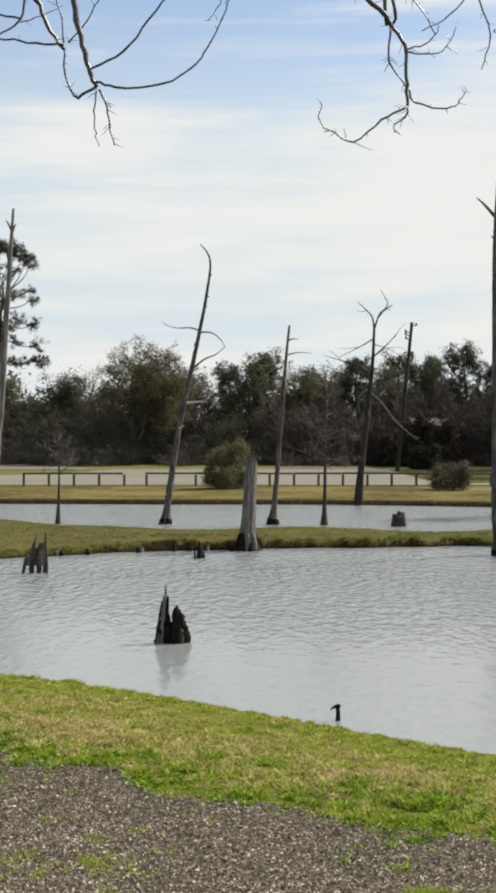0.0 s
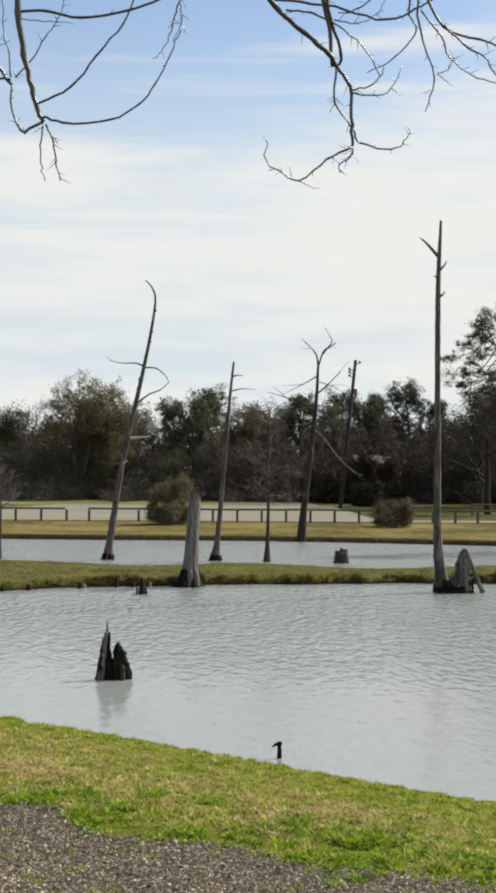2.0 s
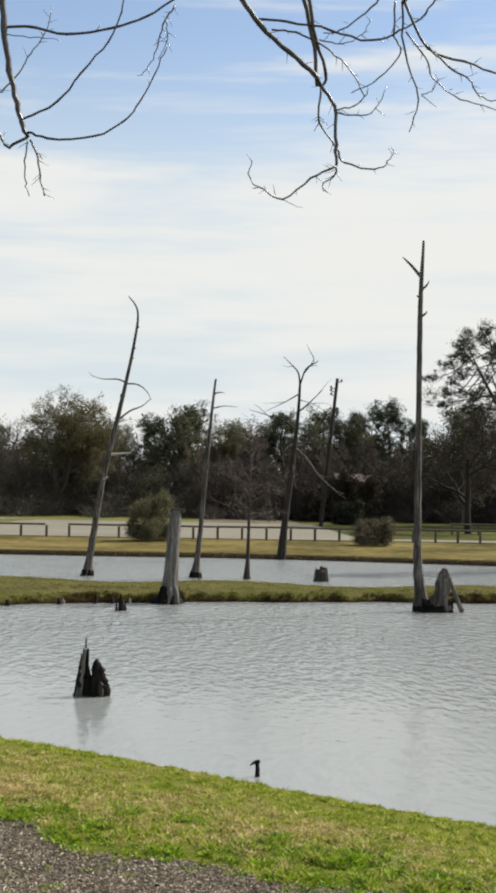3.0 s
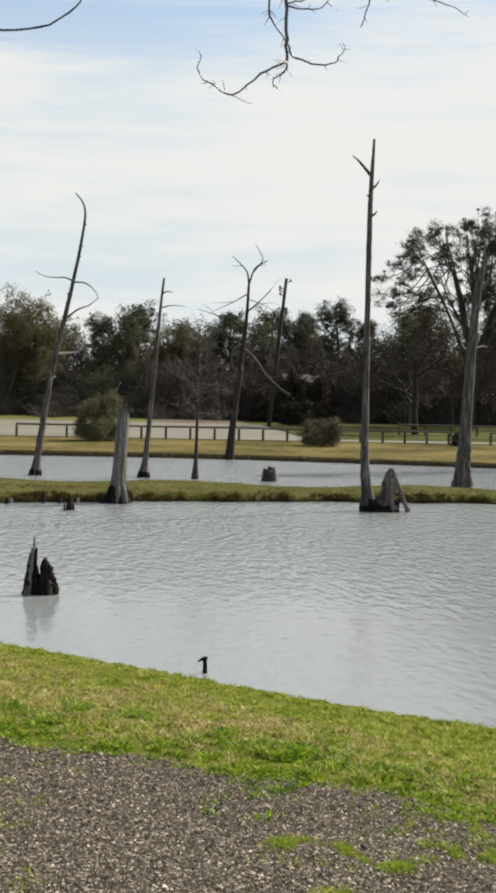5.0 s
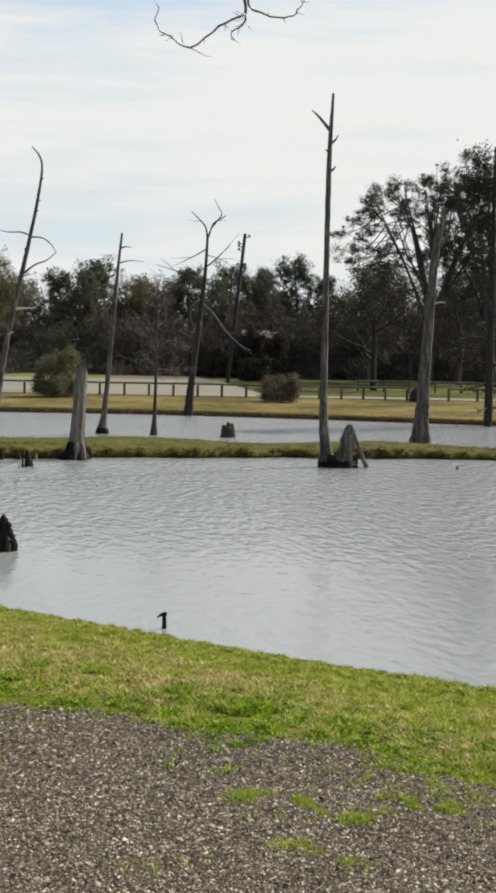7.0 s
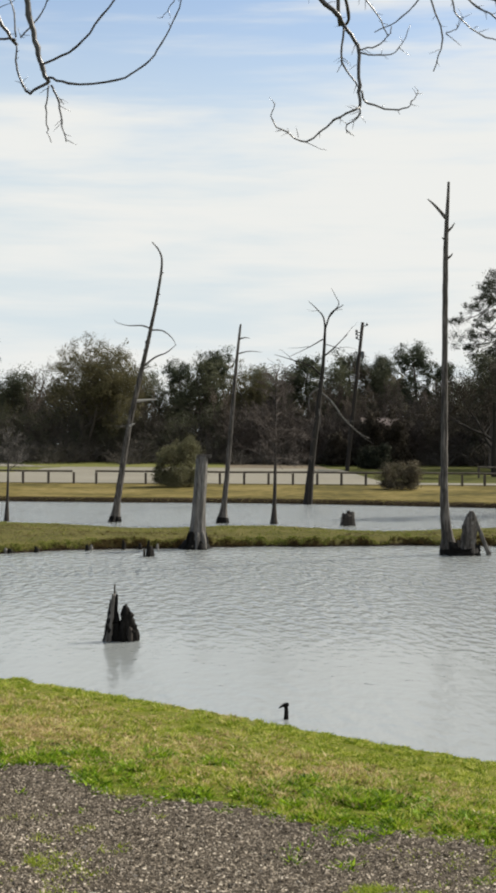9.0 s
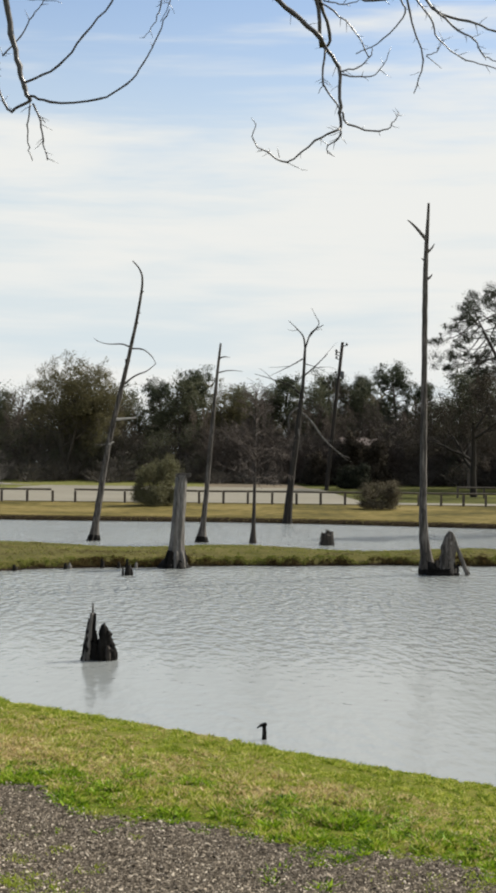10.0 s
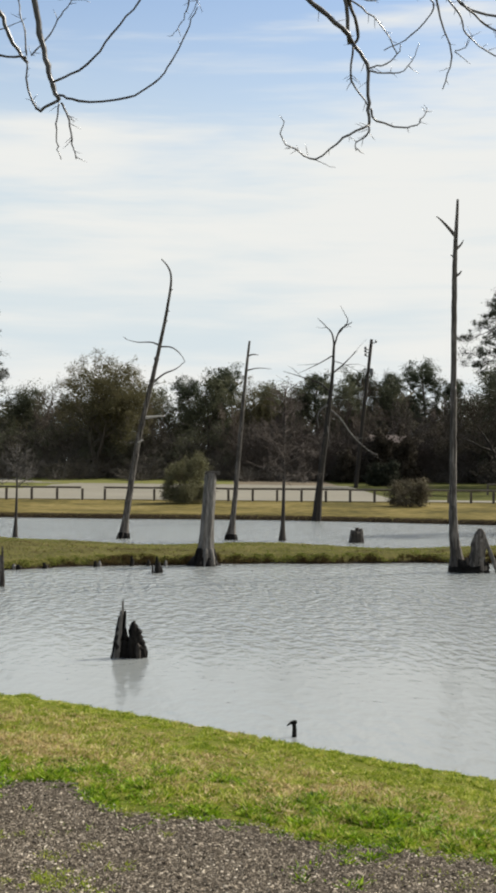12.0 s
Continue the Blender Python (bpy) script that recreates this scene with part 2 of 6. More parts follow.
M_OAK = material("evergreen_leaves", [(0.053, 0.057, 0.036), (0.077, 0.083, 0.051), (0.106, 0.112, 0.067), (0.138, 0.140, 0.081)], scale=0.5, fine=6,
                 bump=0.0, island=0.22, through_light=0.38, per_object=0.15, rough=0.6)
M_PINE = material("pine_needles", [(0.039, 0.046, 0.029), (0.057, 0.068, 0.041), (0.083, 0.094, 0.052)], scale=0.5, fine=6, bump=0.0, island=0.22,
                  through_light=0.20, rough=0.7)
M_TALLLEAF = material("tall_tree_leaves", [(0.024, 0.029, 0.018), (0.036, 0.042, 0.026), (0.054, 0.061, 0.036)], scale=0.5, fine=6, bump=0.0, island=0.22,
                      through_light=0.18, rough=0.7)
M_OLIVE = material("olive_leaves", [(0.050, 0.047, 0.024), (0.083, 0.076, 0.037), (0.116, 0.105, 0.053), (0.154, 0.134, 0.072)], scale=0.5, fine=6,
                   bump=0.0, island=0.22, through_light=0.38, rough=0.7)
M_BRUSH = material("winter_twigs", [(0.055, 0.048, 0.039), (0.085, 0.074, 0.060), (0.120, 0.103, 0.084)], scale=0.3, fine=4, bump=0.0, island=0.3)
M_DEEP = material("deep_wood_leaves", [(0.067, 0.062, 0.044), (0.097, 0.089, 0.062), (0.136, 0.122, 0.085)], scale=0.3, fine=4, bump=0.0, island=0.22, through_light=0.35)
M_BUSH = material("shrub_leaves", [(0.082, 0.081, 0.044), (0.128, 0.125, 0.068), (0.185, 0.176, 0.098)], scale=0.8, fine=8, bump=0.0, island=0.22, through_light=0.25)
M_OAKLEAF = material("withered_oak_leaves", [(0.028, 0.024, 0.018), (0.045, 0.038, 0.028), (0.068, 0.057, 0.042)], scale=0.5, fine=6, bump=0.0, island=0.3, through_light=0.15)
M_DARKLEAF = material("dark_shrub_leaves", [(0.018, 0.020, 0.013), (0.031, 0.034, 0.022), (0.048, 0.051, 0.032)], scale=0.8, fine=8, bump=0.0, island=0.3, through_light=0.1)
M_DRYBUSH = material("dry_shrub_leaves", [(0.075, 0.065, 0.043), (0.118, 0.102, 0.068), (0.162, 0.142, 0.098)], scale=0.8, fine=8, bump=0.0, island=0.22, through_light=0.2)
M_BLADE = material("grass_blade", [(0.085, 0.135, 0.010), (0.175, 0.250, 0.018), (0.310, 0.370, 0.036), (0.440, 0.450, 0.080), (0.640, 0.570, 0.200)], scale=9.0,
                   fine=34, bump=0.0, island=0.28, through_light=0.35, rough=0.55, spread=(0.36, 0.66))
M_LUSH = material("lush_blade", [(0.024, 0.060, 0.003), (0.115, 0.215, 0.010), (0.225, 0.350, 0.017), (0.350, 0.470, 0.027)], scale=9.0, fine=30, bump=0.0, island=0.28,
                  through_light=0.35, rough=0.5, spread=(0.36, 0.66))
M_TUFT = material("tuft_blade", [(0.14, 0.21, 0.020), (0.30, 0.37, 0.040), (0.50, 0.50, 0.100)], scale=1.5, fine=8, bump=0.0, island=0.4,
                  through_light=0.35, rough=0.5, spread=(0.25, 0.75))
M_STRAW = material("straw_blade", [(0.200, 0.135, 0.055), (0.430, 0.315, 0.140), (0.600, 0.465, 0.225), (0.760, 0.630, 0.370)], scale=9.0, fine=34, bump=0.0, island=0.3,
                   through_light=0.3, rough=0.6, spread=(0.34, 0.66))
M_BERMBLADE = material("berm_grass", [(0.080, 0.106, 0.020), (0.150, 0.176, 0.036), (0.230, 0.240, 0.060), (0.330, 0.310, 0.105)], scale=1.4, fine=7, bump=0.0,
                       island=0.35, through_light=0.3)
M_FRINGE = material("berm_edge_grass", [(0.022, 0.016, 0.007), (0.046, 0.033, 0.013), (0.088, 0.058, 0.023), (0.138, 0.098, 0.036)], scale=1.2, fine=6, bump=0.0, island=0.3, through_light=0.2)
M_DRYBLADE = material("dry_grass", [(0.12, 0.100, 0.036), (0.18, 0.148, 0.056), (0.24, 0.20, 0.085)], scale=0.2, fine=2, bump=0.0, island=0.35, through_light=0.3)
M_FENCE = material("fence_timber", [(0.056, 0.047, 0.038), (0.090, 0.076, 0.061), (0.135, 0.116, 0.093)], scale=3, fine=30, bump=0.4, stretch=(1, 1, 0.3))
M_POLE = material("creosoted_pole", [(0.017, 0.014, 0.012), (0.028, 0.023, 0.019), (0.042, 0.035, 0.029)], scale=3, fine=24, bump=0.5, stretch=(2, 2, 0.3))
M_METAL = material("dull_fitting", [(0.10, 0.10, 0.10), (0.16, 0.16, 0.16)], scale=6, fine=40, bump=0.1, rough=0.5, metal=0.6)
M_ROOF = material("far_pale_roof", [(0.09, 0.070, 0.062), (0.19, 0.150, 0.132)], scale=1, fine=6, bump=0.3)


def water_material():
    mat = bpy.data.materials.new("pond_water")
    mat.use_nodes = True
    nt = mat.node_tree
    b = nt.nodes["Principled BSDF"]
    b.inputs["Base Color"].default_value = (0.226, 0.239, 0.231, 1)
    b.inputs["Roughness"].default_value = 0.17
    b.inputs["IOR"].default_value = 1.333
    co = nt.nodes.new("ShaderNodeTexCoord")

    def ripple(scale, stretch, turn, detail):
        mp = nt.nodes.new("ShaderNodeMapping")
        mp.inputs["Scale"].default_value = stretch
        mp.inputs["Rotation"].default_value = (0, 0, radians(turn))
        n = nt.nodes.new("ShaderNodeTexNoise")
        n.inputs["Scale"].default_value, n.inputs["Detail"].default_value = scale, detail
        n.inputs["Distortion"].default_value = 0.15
        nt.links.new(co.outputs["Object"], mp.inputs["Vector"])
        nt.links.new(mp.outputs["Vector"], n.inputs["Vector"])
        return n.outputs["Fac"]
    long_wave, chop = ripple(2.0, (3.2, 1.25, 1.0), 4, 1.5), ripple(5.0, (2.1, 1.0, 1.0), -5, 1.5)
    # gusts: wind-ruffled and calmer stretches
    gust = ripple(0.16, (0.6, 1.0, 1.0), 10, 1.0)
    # the lee of the near bank is calmer
    sep = nt.nodes.new("ShaderNodeSeparateXYZ")
    nt.links.new(co.outputs["Object"], sep.inputs[0])
    lee = nt.nodes.new("ShaderNodeMath")
    lee.operation = "MULTIPLY_ADD"
    nt.links.new(sep.outputs["X"], lee.inputs[0])
    lee.inputs[1].default_value = 0.35
    left = nt.nodes.new("ShaderNodeMath")
    left.operation = "MINIMUM"
    nt.links.new(sep.outputs["X"], left.inputs[0])
    left.inputs[1].default_value = 0.0
    bay = nt.nodes.new("ShaderNodeMath")
    bay.operation = "MULTIPLY_ADD"
    nt.links.new(left.outputs[0], bay.inputs[0])
    bay.inputs[1].default_value = 0.45
    nt.links.new(sep.outputs["Y"], bay.inputs[2])
    nt.links.new(bay.outputs[0], lee.inputs[2])
    calm = nt.nodes.new("ShaderNodeMapRange")
    calm.interpolation_type = "SMOOTHSTEP"
    nt.links.new(lee.outputs[0], calm.inputs["Value"])
    calm.inputs["From Min"].default_value, calm.inputs["From Max"].default_value = 14.6, 22.0
    calm.inputs["To Min"].default_value, calm.inputs["To Max"].default_value = 0.12, 1.0
    mul = nt.nodes.new("ShaderNodeMath")
    mul.operation = "MULTIPLY"
    gm = nt.nodes.new("ShaderNodeMapRange")
    nt.links.new(gust, gm.inputs["Value"])
    gm.inputs["From Min"].default_value, gm.inputs["From Max"].default_value = 0.35, 0.65
    gm.inputs["To Min"].default_value, gm.inputs["To Max"].default_value = 0.6, 1.0
    nt.links.new(calm.outputs["Result"], mul.inputs[0])
    nt.links.new(gm.outputs["Result"], mul.inputs[1])
    both = nt.nodes.new("ShaderNodeMath")
    both.operation = "MULTIPLY_ADD"
    nt.links.new(chop, both.inputs[0])
    both.inputs[1].default_value = 0.6
    nt.links.new(long_wave, both.inputs[2])
    bp = nt.nodes.new("ShaderNodeBump")
    bp.inputs["Distance"].default_value = 0.05
    # the open far pond is rougher
    open_water = nt.nodes.new("ShaderNodeMapRange")
    nt.links.new(sep.outputs["Y"], open_water.inputs["Value"])
    open_water.inputs["From Min"].default_value, open_water.inputs["From Max"].default_value = 33.0, 40.0
    open_water.inputs["To Min"].default_value, open_water.inputs["To Max"].default_value = 0.106, 0.11
    nt.links.new(open_water.outputs["Result"], bp.inputs["Distance"])
    nt.links.new(mul.outputs[0], bp.inputs["Strength"])
    nt.links.new(both.outputs[0], bp.inputs["Height"])
    nt.links.new(bp.outputs["Normal"], b.inputs["Normal"])
    return mat


M_WATER = water_material()


# ---- building helpers ----
class Shape:
    """Gathers vertices and faces of one mesh."""

    def __init__(self):
        self.v, self.f, self.m = [], [], []

    def add(self, verts, faces, slot=0):
        k = len(self.v)
        self.v.extend(verts)
        self.f.extend([tuple(k + i for i in f) for f in faces])
        self.m.extend([slot] * len(faces))

    def tube(self, pts, radii, sides=8, rough=0.0, rng=None, flutes=0, flute_depth=0.0, caps=True, slot=0):
        """A tapered limb through pts; flutes give a buttressed outline where the radius is largest."""
        pts = [Vector(p) for p in pts]
        rings = []
        side = Vector((1, 0, 0))
        rmax = max(radii)
        # long ridges run along the limb and drift slowly
        ridge = [rng.uniform(-1, 1) for _ in range(sides)] if rng and rough else []
        for i, p in enumerate(pts):
            a, b = pts[max(0, i - 1)], pts[min(len(pts) - 1, i + 1)]
            way = (b - a).normalized() if (b - a).length > 1e-9 else Vector((0, 0, 1))
            side = side - way * side.dot(way)
            if side.length < 1e-4:
                side = way.orthogonal()
            side.normalize()
            other = way.cross(side)
            ring = []
            for j in range(sides):
                ang = 2 * math.pi * j / sides
                r = radii[i]
                if flutes:
                    r *= 1 + flute_depth * (radii[i] / rmax) ** 1.5 * math.cos(flutes * ang + 0.7 * math.sin(3 * ang))
                if ridge:
                    ridge[j] = 0.86 * ridge[j] + 0.22 * rng.uniform(-1, 1)
                    r *= 1 + rough * ridge[j]
                ring.append(p + (side * math.cos(ang) + other * math.sin(ang)) * r)
            rings.append(ring)
        faces = []
        for i in range(len(rings) - 1):
            for j in range(sides):
                k = (j + 1) % sides
                faces.append((i * sides + j, i * sides + k, (i + 1) * sides + k, (i + 1) * sides + j))
        if caps:
            faces.append(tuple(reversed(range(sides))))
            faces.append(tuple(range((len(rings) - 1) * sides, len(rings) * sides)))
        self.add([v for r in rings for v in r], faces, slot)

    def box(self, lo, hi, jitter=0.0, rng=None):
        v = [Vector((x, y, z)) for x in (lo[0], hi[0]) for y in (lo[1], hi[1]) for z in (lo[2], hi[2])]
        if rng:
            v = [p + Vector([rng.uniform(-jitter, jitter) for _ in range(3)]) for p in v]
        self.add(v, [(0, 1, 3, 2), (4, 6, 7, 5), (0, 4, 5, 1), (2, 3, 7, 6), (0, 2, 6, 4), (1, 5, 7, 3)])

    def mesh(self, name, mats, smooth=True):
        me = bpy.data.meshes.new(name)
        me.from_pydata([tuple(p) for p in self.v], [], self.f)
        for mt in (mats if isinstance(mats, (list, tuple)) else [mats]):
            me.materials.append(mt)
        if len(me.materials) > 1:
            me.polygons.foreach_set("material_index", self.m)
        if smooth:
            me.polygons.foreach_set("use_smooth", [True] * len(me.polygons))
        me.update()
        return me


def part(name, shape, mats, parent, label="", smooth=True):
    ob = new(name, shape.mesh(name, mats, smooth) if isinstance(shape, Shape) else shape)
    ob.parent = parent
    return tagged(ob, label) if label else ob


def thing(name, at, label, category, group="", kind=""):
    ob = new(name)
    ob.empty_display_size = 0.2
    ob.matrix_basis = Matrix.Translation(at)
    return tagged(ob, label, category, group, kind)


def triangles(name, verts, tris, mats, slots=None, normals=None):
    """One mesh from arrays of corners and triangles; normals round the shading of leaf clumps."""
    me = bpy.data.meshes.new(name)
    verts, tris = np.asarray(verts, np.float32), np.asarray(tris, np.int32)
    me.vertices.add(len(verts))
    me.vertices.foreach_set("co", verts.ravel())
    me.loops.add(tris.size)
    me.loops.foreach_set("vertex_index", tris.ravel())
    me.polygons.add(len(tris))
    me.polygons.foreach_set("loop_start", np.arange(0, tris.size, 3, dtype=np.int32))
    for mt in (mats if isinstance(mats, (list, tuple)) else [mats]):
        me.materials.append(mt)
    if slots is not None:
        me.polygons.foreach_set("material_index", np.asarray(slots, np.int32))
    me.update(calc_edges=True)
    me.validate()
    if normals is not None:
        me.polygons.foreach_set("use_smooth", np.ones(len(tris), dtype=bool))
        me.normals_split_custom_set_from_vertices(normals.astype(np.float32))
    return me


def smooth_step(a, b, x):
    t = np.clip((x - a) / (b - a), 0, 1)
    return t * t * (3 - 2 * t)


def bend(pts, steps):
    """A smooth run of points through pts (Catmull-Rom)."""
    P = [Vector(p) for p in pts]
    P = [P[0] * 2 - P[1]] + P + [P[-1] * 2 - P[-2]]
    out = []
    for i in range(1, len(P) - 2):
        for s in range(steps):
            t = s / steps
            a, b, c, d = P[i - 1], P[i], P[i + 1], P[i + 2]
            out.append(0.5 * ((2 * b) + (c - a) * t + (2 * a - 5 * b + 4 * c - d) * t * t + (3 * b - a - 3 * c + d) * t ** 3))
    out.append(P[-2])
    return out


# ---- ground ----
def crest_line(x):
    """How far ahead the near bank's crest lies."""
    x = np.clip(x, -9, 9)
    return 10.45 - 0.87 * x + 0.02 * x * x - 0.46 * np.clip(-1.5 - x, 0, 5)


def gravel_line(x):
    """Where the gravel gives way to turf: a stepped, ragged edge."""
    bays = np.interp(x, [-6, -1.84, -1.55, -1.2, -0.7, -0.45, -0.05, 0.35, 0.5, 0.75, 1.2, 1.36, 1.6, 2.2, 6], [12.0, 8.3, 7.85, 7.32, 7.2, 6.62, 6.48, 6.25, 6.05, 5.97, 5.78, 5.52, 5.16, 4.85, 2.2])
    return bays + 0.03 * np.sin(9.0 * x) + 0.02 * np.sin(23.0 * x + 1)


def berm_near(x):
    x = np.clip(x, -12, 14)
    return 30.5 + 0.26 * x - 0.017 * x * x + 0.10 * np.sin(1.7 * x) + 0.06 * np.sin(4.1 * x + 1) - 0.25 * np.clip(-2 - x, 0, 6)


def berm_far(x):
    return 35.0 - 0.11 * np.clip(x, -14, 16) + 0.28 * np.clip(-2 - x, 0, 8) + 0.40 * np.clip(-3 - x, 0, 6) + 0.1 * np.sin(0.9 * x)


def far_shore(x):
    x = np.clip(x, -25, 22)
    return 54.2 - 0.06 * x - 0.02 * np.clip(x, 0, 22) ** 2 + 0.15 * np.sin(0.5 * x)


def height(x, y):
    """The lie of the land."""
    x, y = np.asarray(x, float), np.asarray(y, float)
    c, g = crest_line(x), gravel_line(x)
    near = -(0.315 + 0.02 * np.clip(x, 0, 2)) * smooth_step(0.0, 1.0, (y - g) / np.maximum(c - g, 0.5))
    near = near - 0.9 * smooth_step(0.0, 1.3, y - c) - 0.02 * smooth_step(-0.3, 0.0, y - c)
    bn, bf = berm_near(x), berm_far(x)
    bump = 0.05 * np.sin(1.1 * x) * np.sin(0.8 * y)
    berm = -1.2 + 0.79 * smooth_step(-0.75, 0.55, y - bn) + (0.06 + bump) * smooth_step(0.3, 2.0, y - bn)
    berm = berm - 0.95 * smooth_step(-0.8, 1.8, y - bf)
    fs = far_shore(x)
    far = -1.2 + 0.78 * smooth_step(-0.4, 0.35, y - fs) + 0.14 * smooth_step(0.3, 14.0, y - fs)
    far = far + 0.30 * smooth_step(68, 102, y) + 0.3 * smooth_step(100, 122, y) + 0.04 * np.sin(0.35 * x) * smooth_step(56, 62, y) * (1 - smooth_step(66, 68, y))
    mid = np.where(y < 22, near, np.where(y < 44, berm, far))
    return mid


def ground_sheet():
    xs = np.concatenate([np.linspace(-1500, -60, 12), np.linspace(-50, -14, 37), np.linspace(-13, -4, 28), np.linspace(-3.9, 3.9, 48), np.linspace(4, 18, 43),
                         np.linspace(19, 60, 42), np.linspace(75, 1500, 12)])
    ys = np.concatenate([np.linspace(-1500, -20, 8), np.linspace(-15, 3, 19), np.linspace(3.1, 15, 64), np.linspace(15.5, 27, 12), np.linspace(27.1, 38, 76),
                         np.linspace(38.5, 47, 18), np.linspace(47.2, 58, 55), np.linspace(58.5, 125, 56), np.linspace(130, 300, 14), np.linspace(400, 3000, 8)])
    X, Y = np.meshgrid(xs, ys)
    Z = height(X, Y)
    n, k = len(xs), len(ys)
    V = np.stack([X.ravel(), Y.ravel(), Z.ravel()], 1)
    i = (np.arange(k - 1)[:, None] * n + np.arange(n - 1)[None]).ravel()
    T = np.concatenate([np.stack([i, i + 1, i + n + 1], 1), np.stack([i, i + n + 1, i + n], 1)])
    C = V[T].mean(1)
    cx, cy, cz = C[:, 0], C[:, 1], C[:, 2]
    slot = np.zeros(len(T), int)
    slot[(cy > 22)] = 1
    slot[(cy > 44)] = 2
    slot[(cy > 86)] = 3
    slot[(cy > 118)] = 5
    slot[(cy > 95) & (cy <= 118) & (cx > 2) & (cx < 17)] = 5
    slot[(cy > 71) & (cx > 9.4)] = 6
    slot[(cy > 118)] = 5
    wet = (cz < WATER + np.where((cy > 22) & (cy < 44), -0.02, 0.09)) & (cy > 7)
    slot[wet] = 4
    face = (cy > 44) & (cy < 58) & (np.abs(cy - far_shore(cx)) < 0.42)
    slot[face] = 4
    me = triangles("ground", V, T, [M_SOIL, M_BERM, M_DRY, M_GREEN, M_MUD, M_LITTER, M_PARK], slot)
    me.polygons.foreach_set("use_smooth", [True] * len(me.polygons))
    ob = new("ground", me)
    return tagged(ob, "grassy pond banks and park land running back to woods", "ground", kind="structure")


def draped(name, xs, ys, lift, mat, keep, label, category):
    """A thin paved or spread layer lying on the ground."""
    X, Y = np.meshgrid(xs, ys)
    n = len(xs)
    V = np.stack([X.ravel(), Y.ravel(), (height(X, Y) + lift).ravel()], 1)
    i = (np.arange(len(ys) - 1)[:, None] * n + np.arange(n - 1)[None]).ravel()
    T = np.concatenate([np.stack([i, i + 1, i + n + 1], 1), np.stack([i, i + n + 1, i + n], 1)])
    C = V[T].mean(1)
    T = T[keep(C[:, 0], C[:, 1])]
    used, inv = np.unique(T, return_inverse=True)
    ob = new(name, triangles(name, V[used], inv.reshape(-1, 3), mat))
    return tagged(ob, label, category, kind="structure")


ground_sheet()

water_shape = Shape()
water_shape.add([(-70, 6.0, WATER), (70, 6.0, WATER), (70, 62.0, WATER), (-70, 62.0, WATER)], [(0, 1, 2, 3)])
tagged(new("water", water_shape.mesh("water", M_WATER, False)), "grey wind-rippled pond water with sky reflections", "water", kind="structure")

draped("road", np.linspace(-60, 40, 120), np.concatenate([np.linspace(69.2, 86, 12), np.linspace(87, 113, 27)]), 0.03, M_ROAD,
       lambda x, y: ((y < 86) | ((y < 99.5) & (x > -11.5 + 0.15 * (y - 86)) & (x < 17) & (y < 100 - 0.35 * np.clip(x - 1, 0, 20))) | ((y > 99.5) & (y < 111.5) & (x < -10.5 - 0.5 * (y - 100)))
                     ) & ((x < 9.5) | (y < 72.0)),
       "pale grey asphalt road and parking area behind the low fence", "road")
draped("gravel_path", np.linspace(-7, 6, 105), np.linspace(-6, 12, 150), 0.012, M_GRAVELBED, lambda x, y: y < gravel_line(x) - 0.05,
       "grey-brown gravel path beside the grass bank", "path")


# ---- dead trees and stumps standing in the ponds ----
def snag_tree(name, at, line, radii, limbs, label, mat=None, group="", flutes=7, depth=0.26, seed=1, category="dead tree", wet=0.20, sides=28):
    """A dead trunk: line of (aside, up) from its foot, with radii, and limbs as (points, radius, pale)."""
    mat = mat or M_SNAG
    rng = random.Random(seed)
    root = thing(name, (at[0], at[1], WATER), label, category, group)
    base = [(a, rng.uniform(-0.02, 0.02), u) for a, u in line]
    pts = bend(base, 6)
    rad = np.interp(np.linspace(0, len(radii) - 1, len(pts)), range(len(radii)), radii)
    wig = [p + Vector((rng.uniform(-1, 1), rng.uniform(-1, 1), 0)) * 0.06 * r for p, r in zip(pts, rad)]
    below = Vector(wig[0]) - Vector((0, 0, 0.75))
    s = Shape()
    s.tube([below] + wig, [rad[0] * 1.12] + list(rad), sides, 0.15, rng, flutes, depth)
    part("trunk", s, mat, root)
    if wet:
        # waterlogged foot, dark up to the splash line
        foot = [below] + [p for p in wig if p.z < wet]
        fr = [rad[0] * 1.16] + [r * 1.07 for p, r in zip(wig, rad) if p.z < wet]
        s = Shape()
        s.tube(foot, fr, sides, 0.06, rng, flutes, depth)
        part("waterline", s, M_WETWOOD, root, "black waterlogged foot of the trunk")
    for pts_l, r, pale in limbs:
        s = Shape()
        p = bend([(a, b, u) for a, b, u in pts_l], 4)
        s.tube(p, [r * (1 - 0.75 * i / (len(p) - 1)) for i in range(len(p))], 6, 0.12, rng)
        part("limb", s, {2: M_GREYWOOD, True: M_PALEWOOD}.get(pale, mat), root, "bare broken limb" if not pale else "pale bare broken stub")
    return root


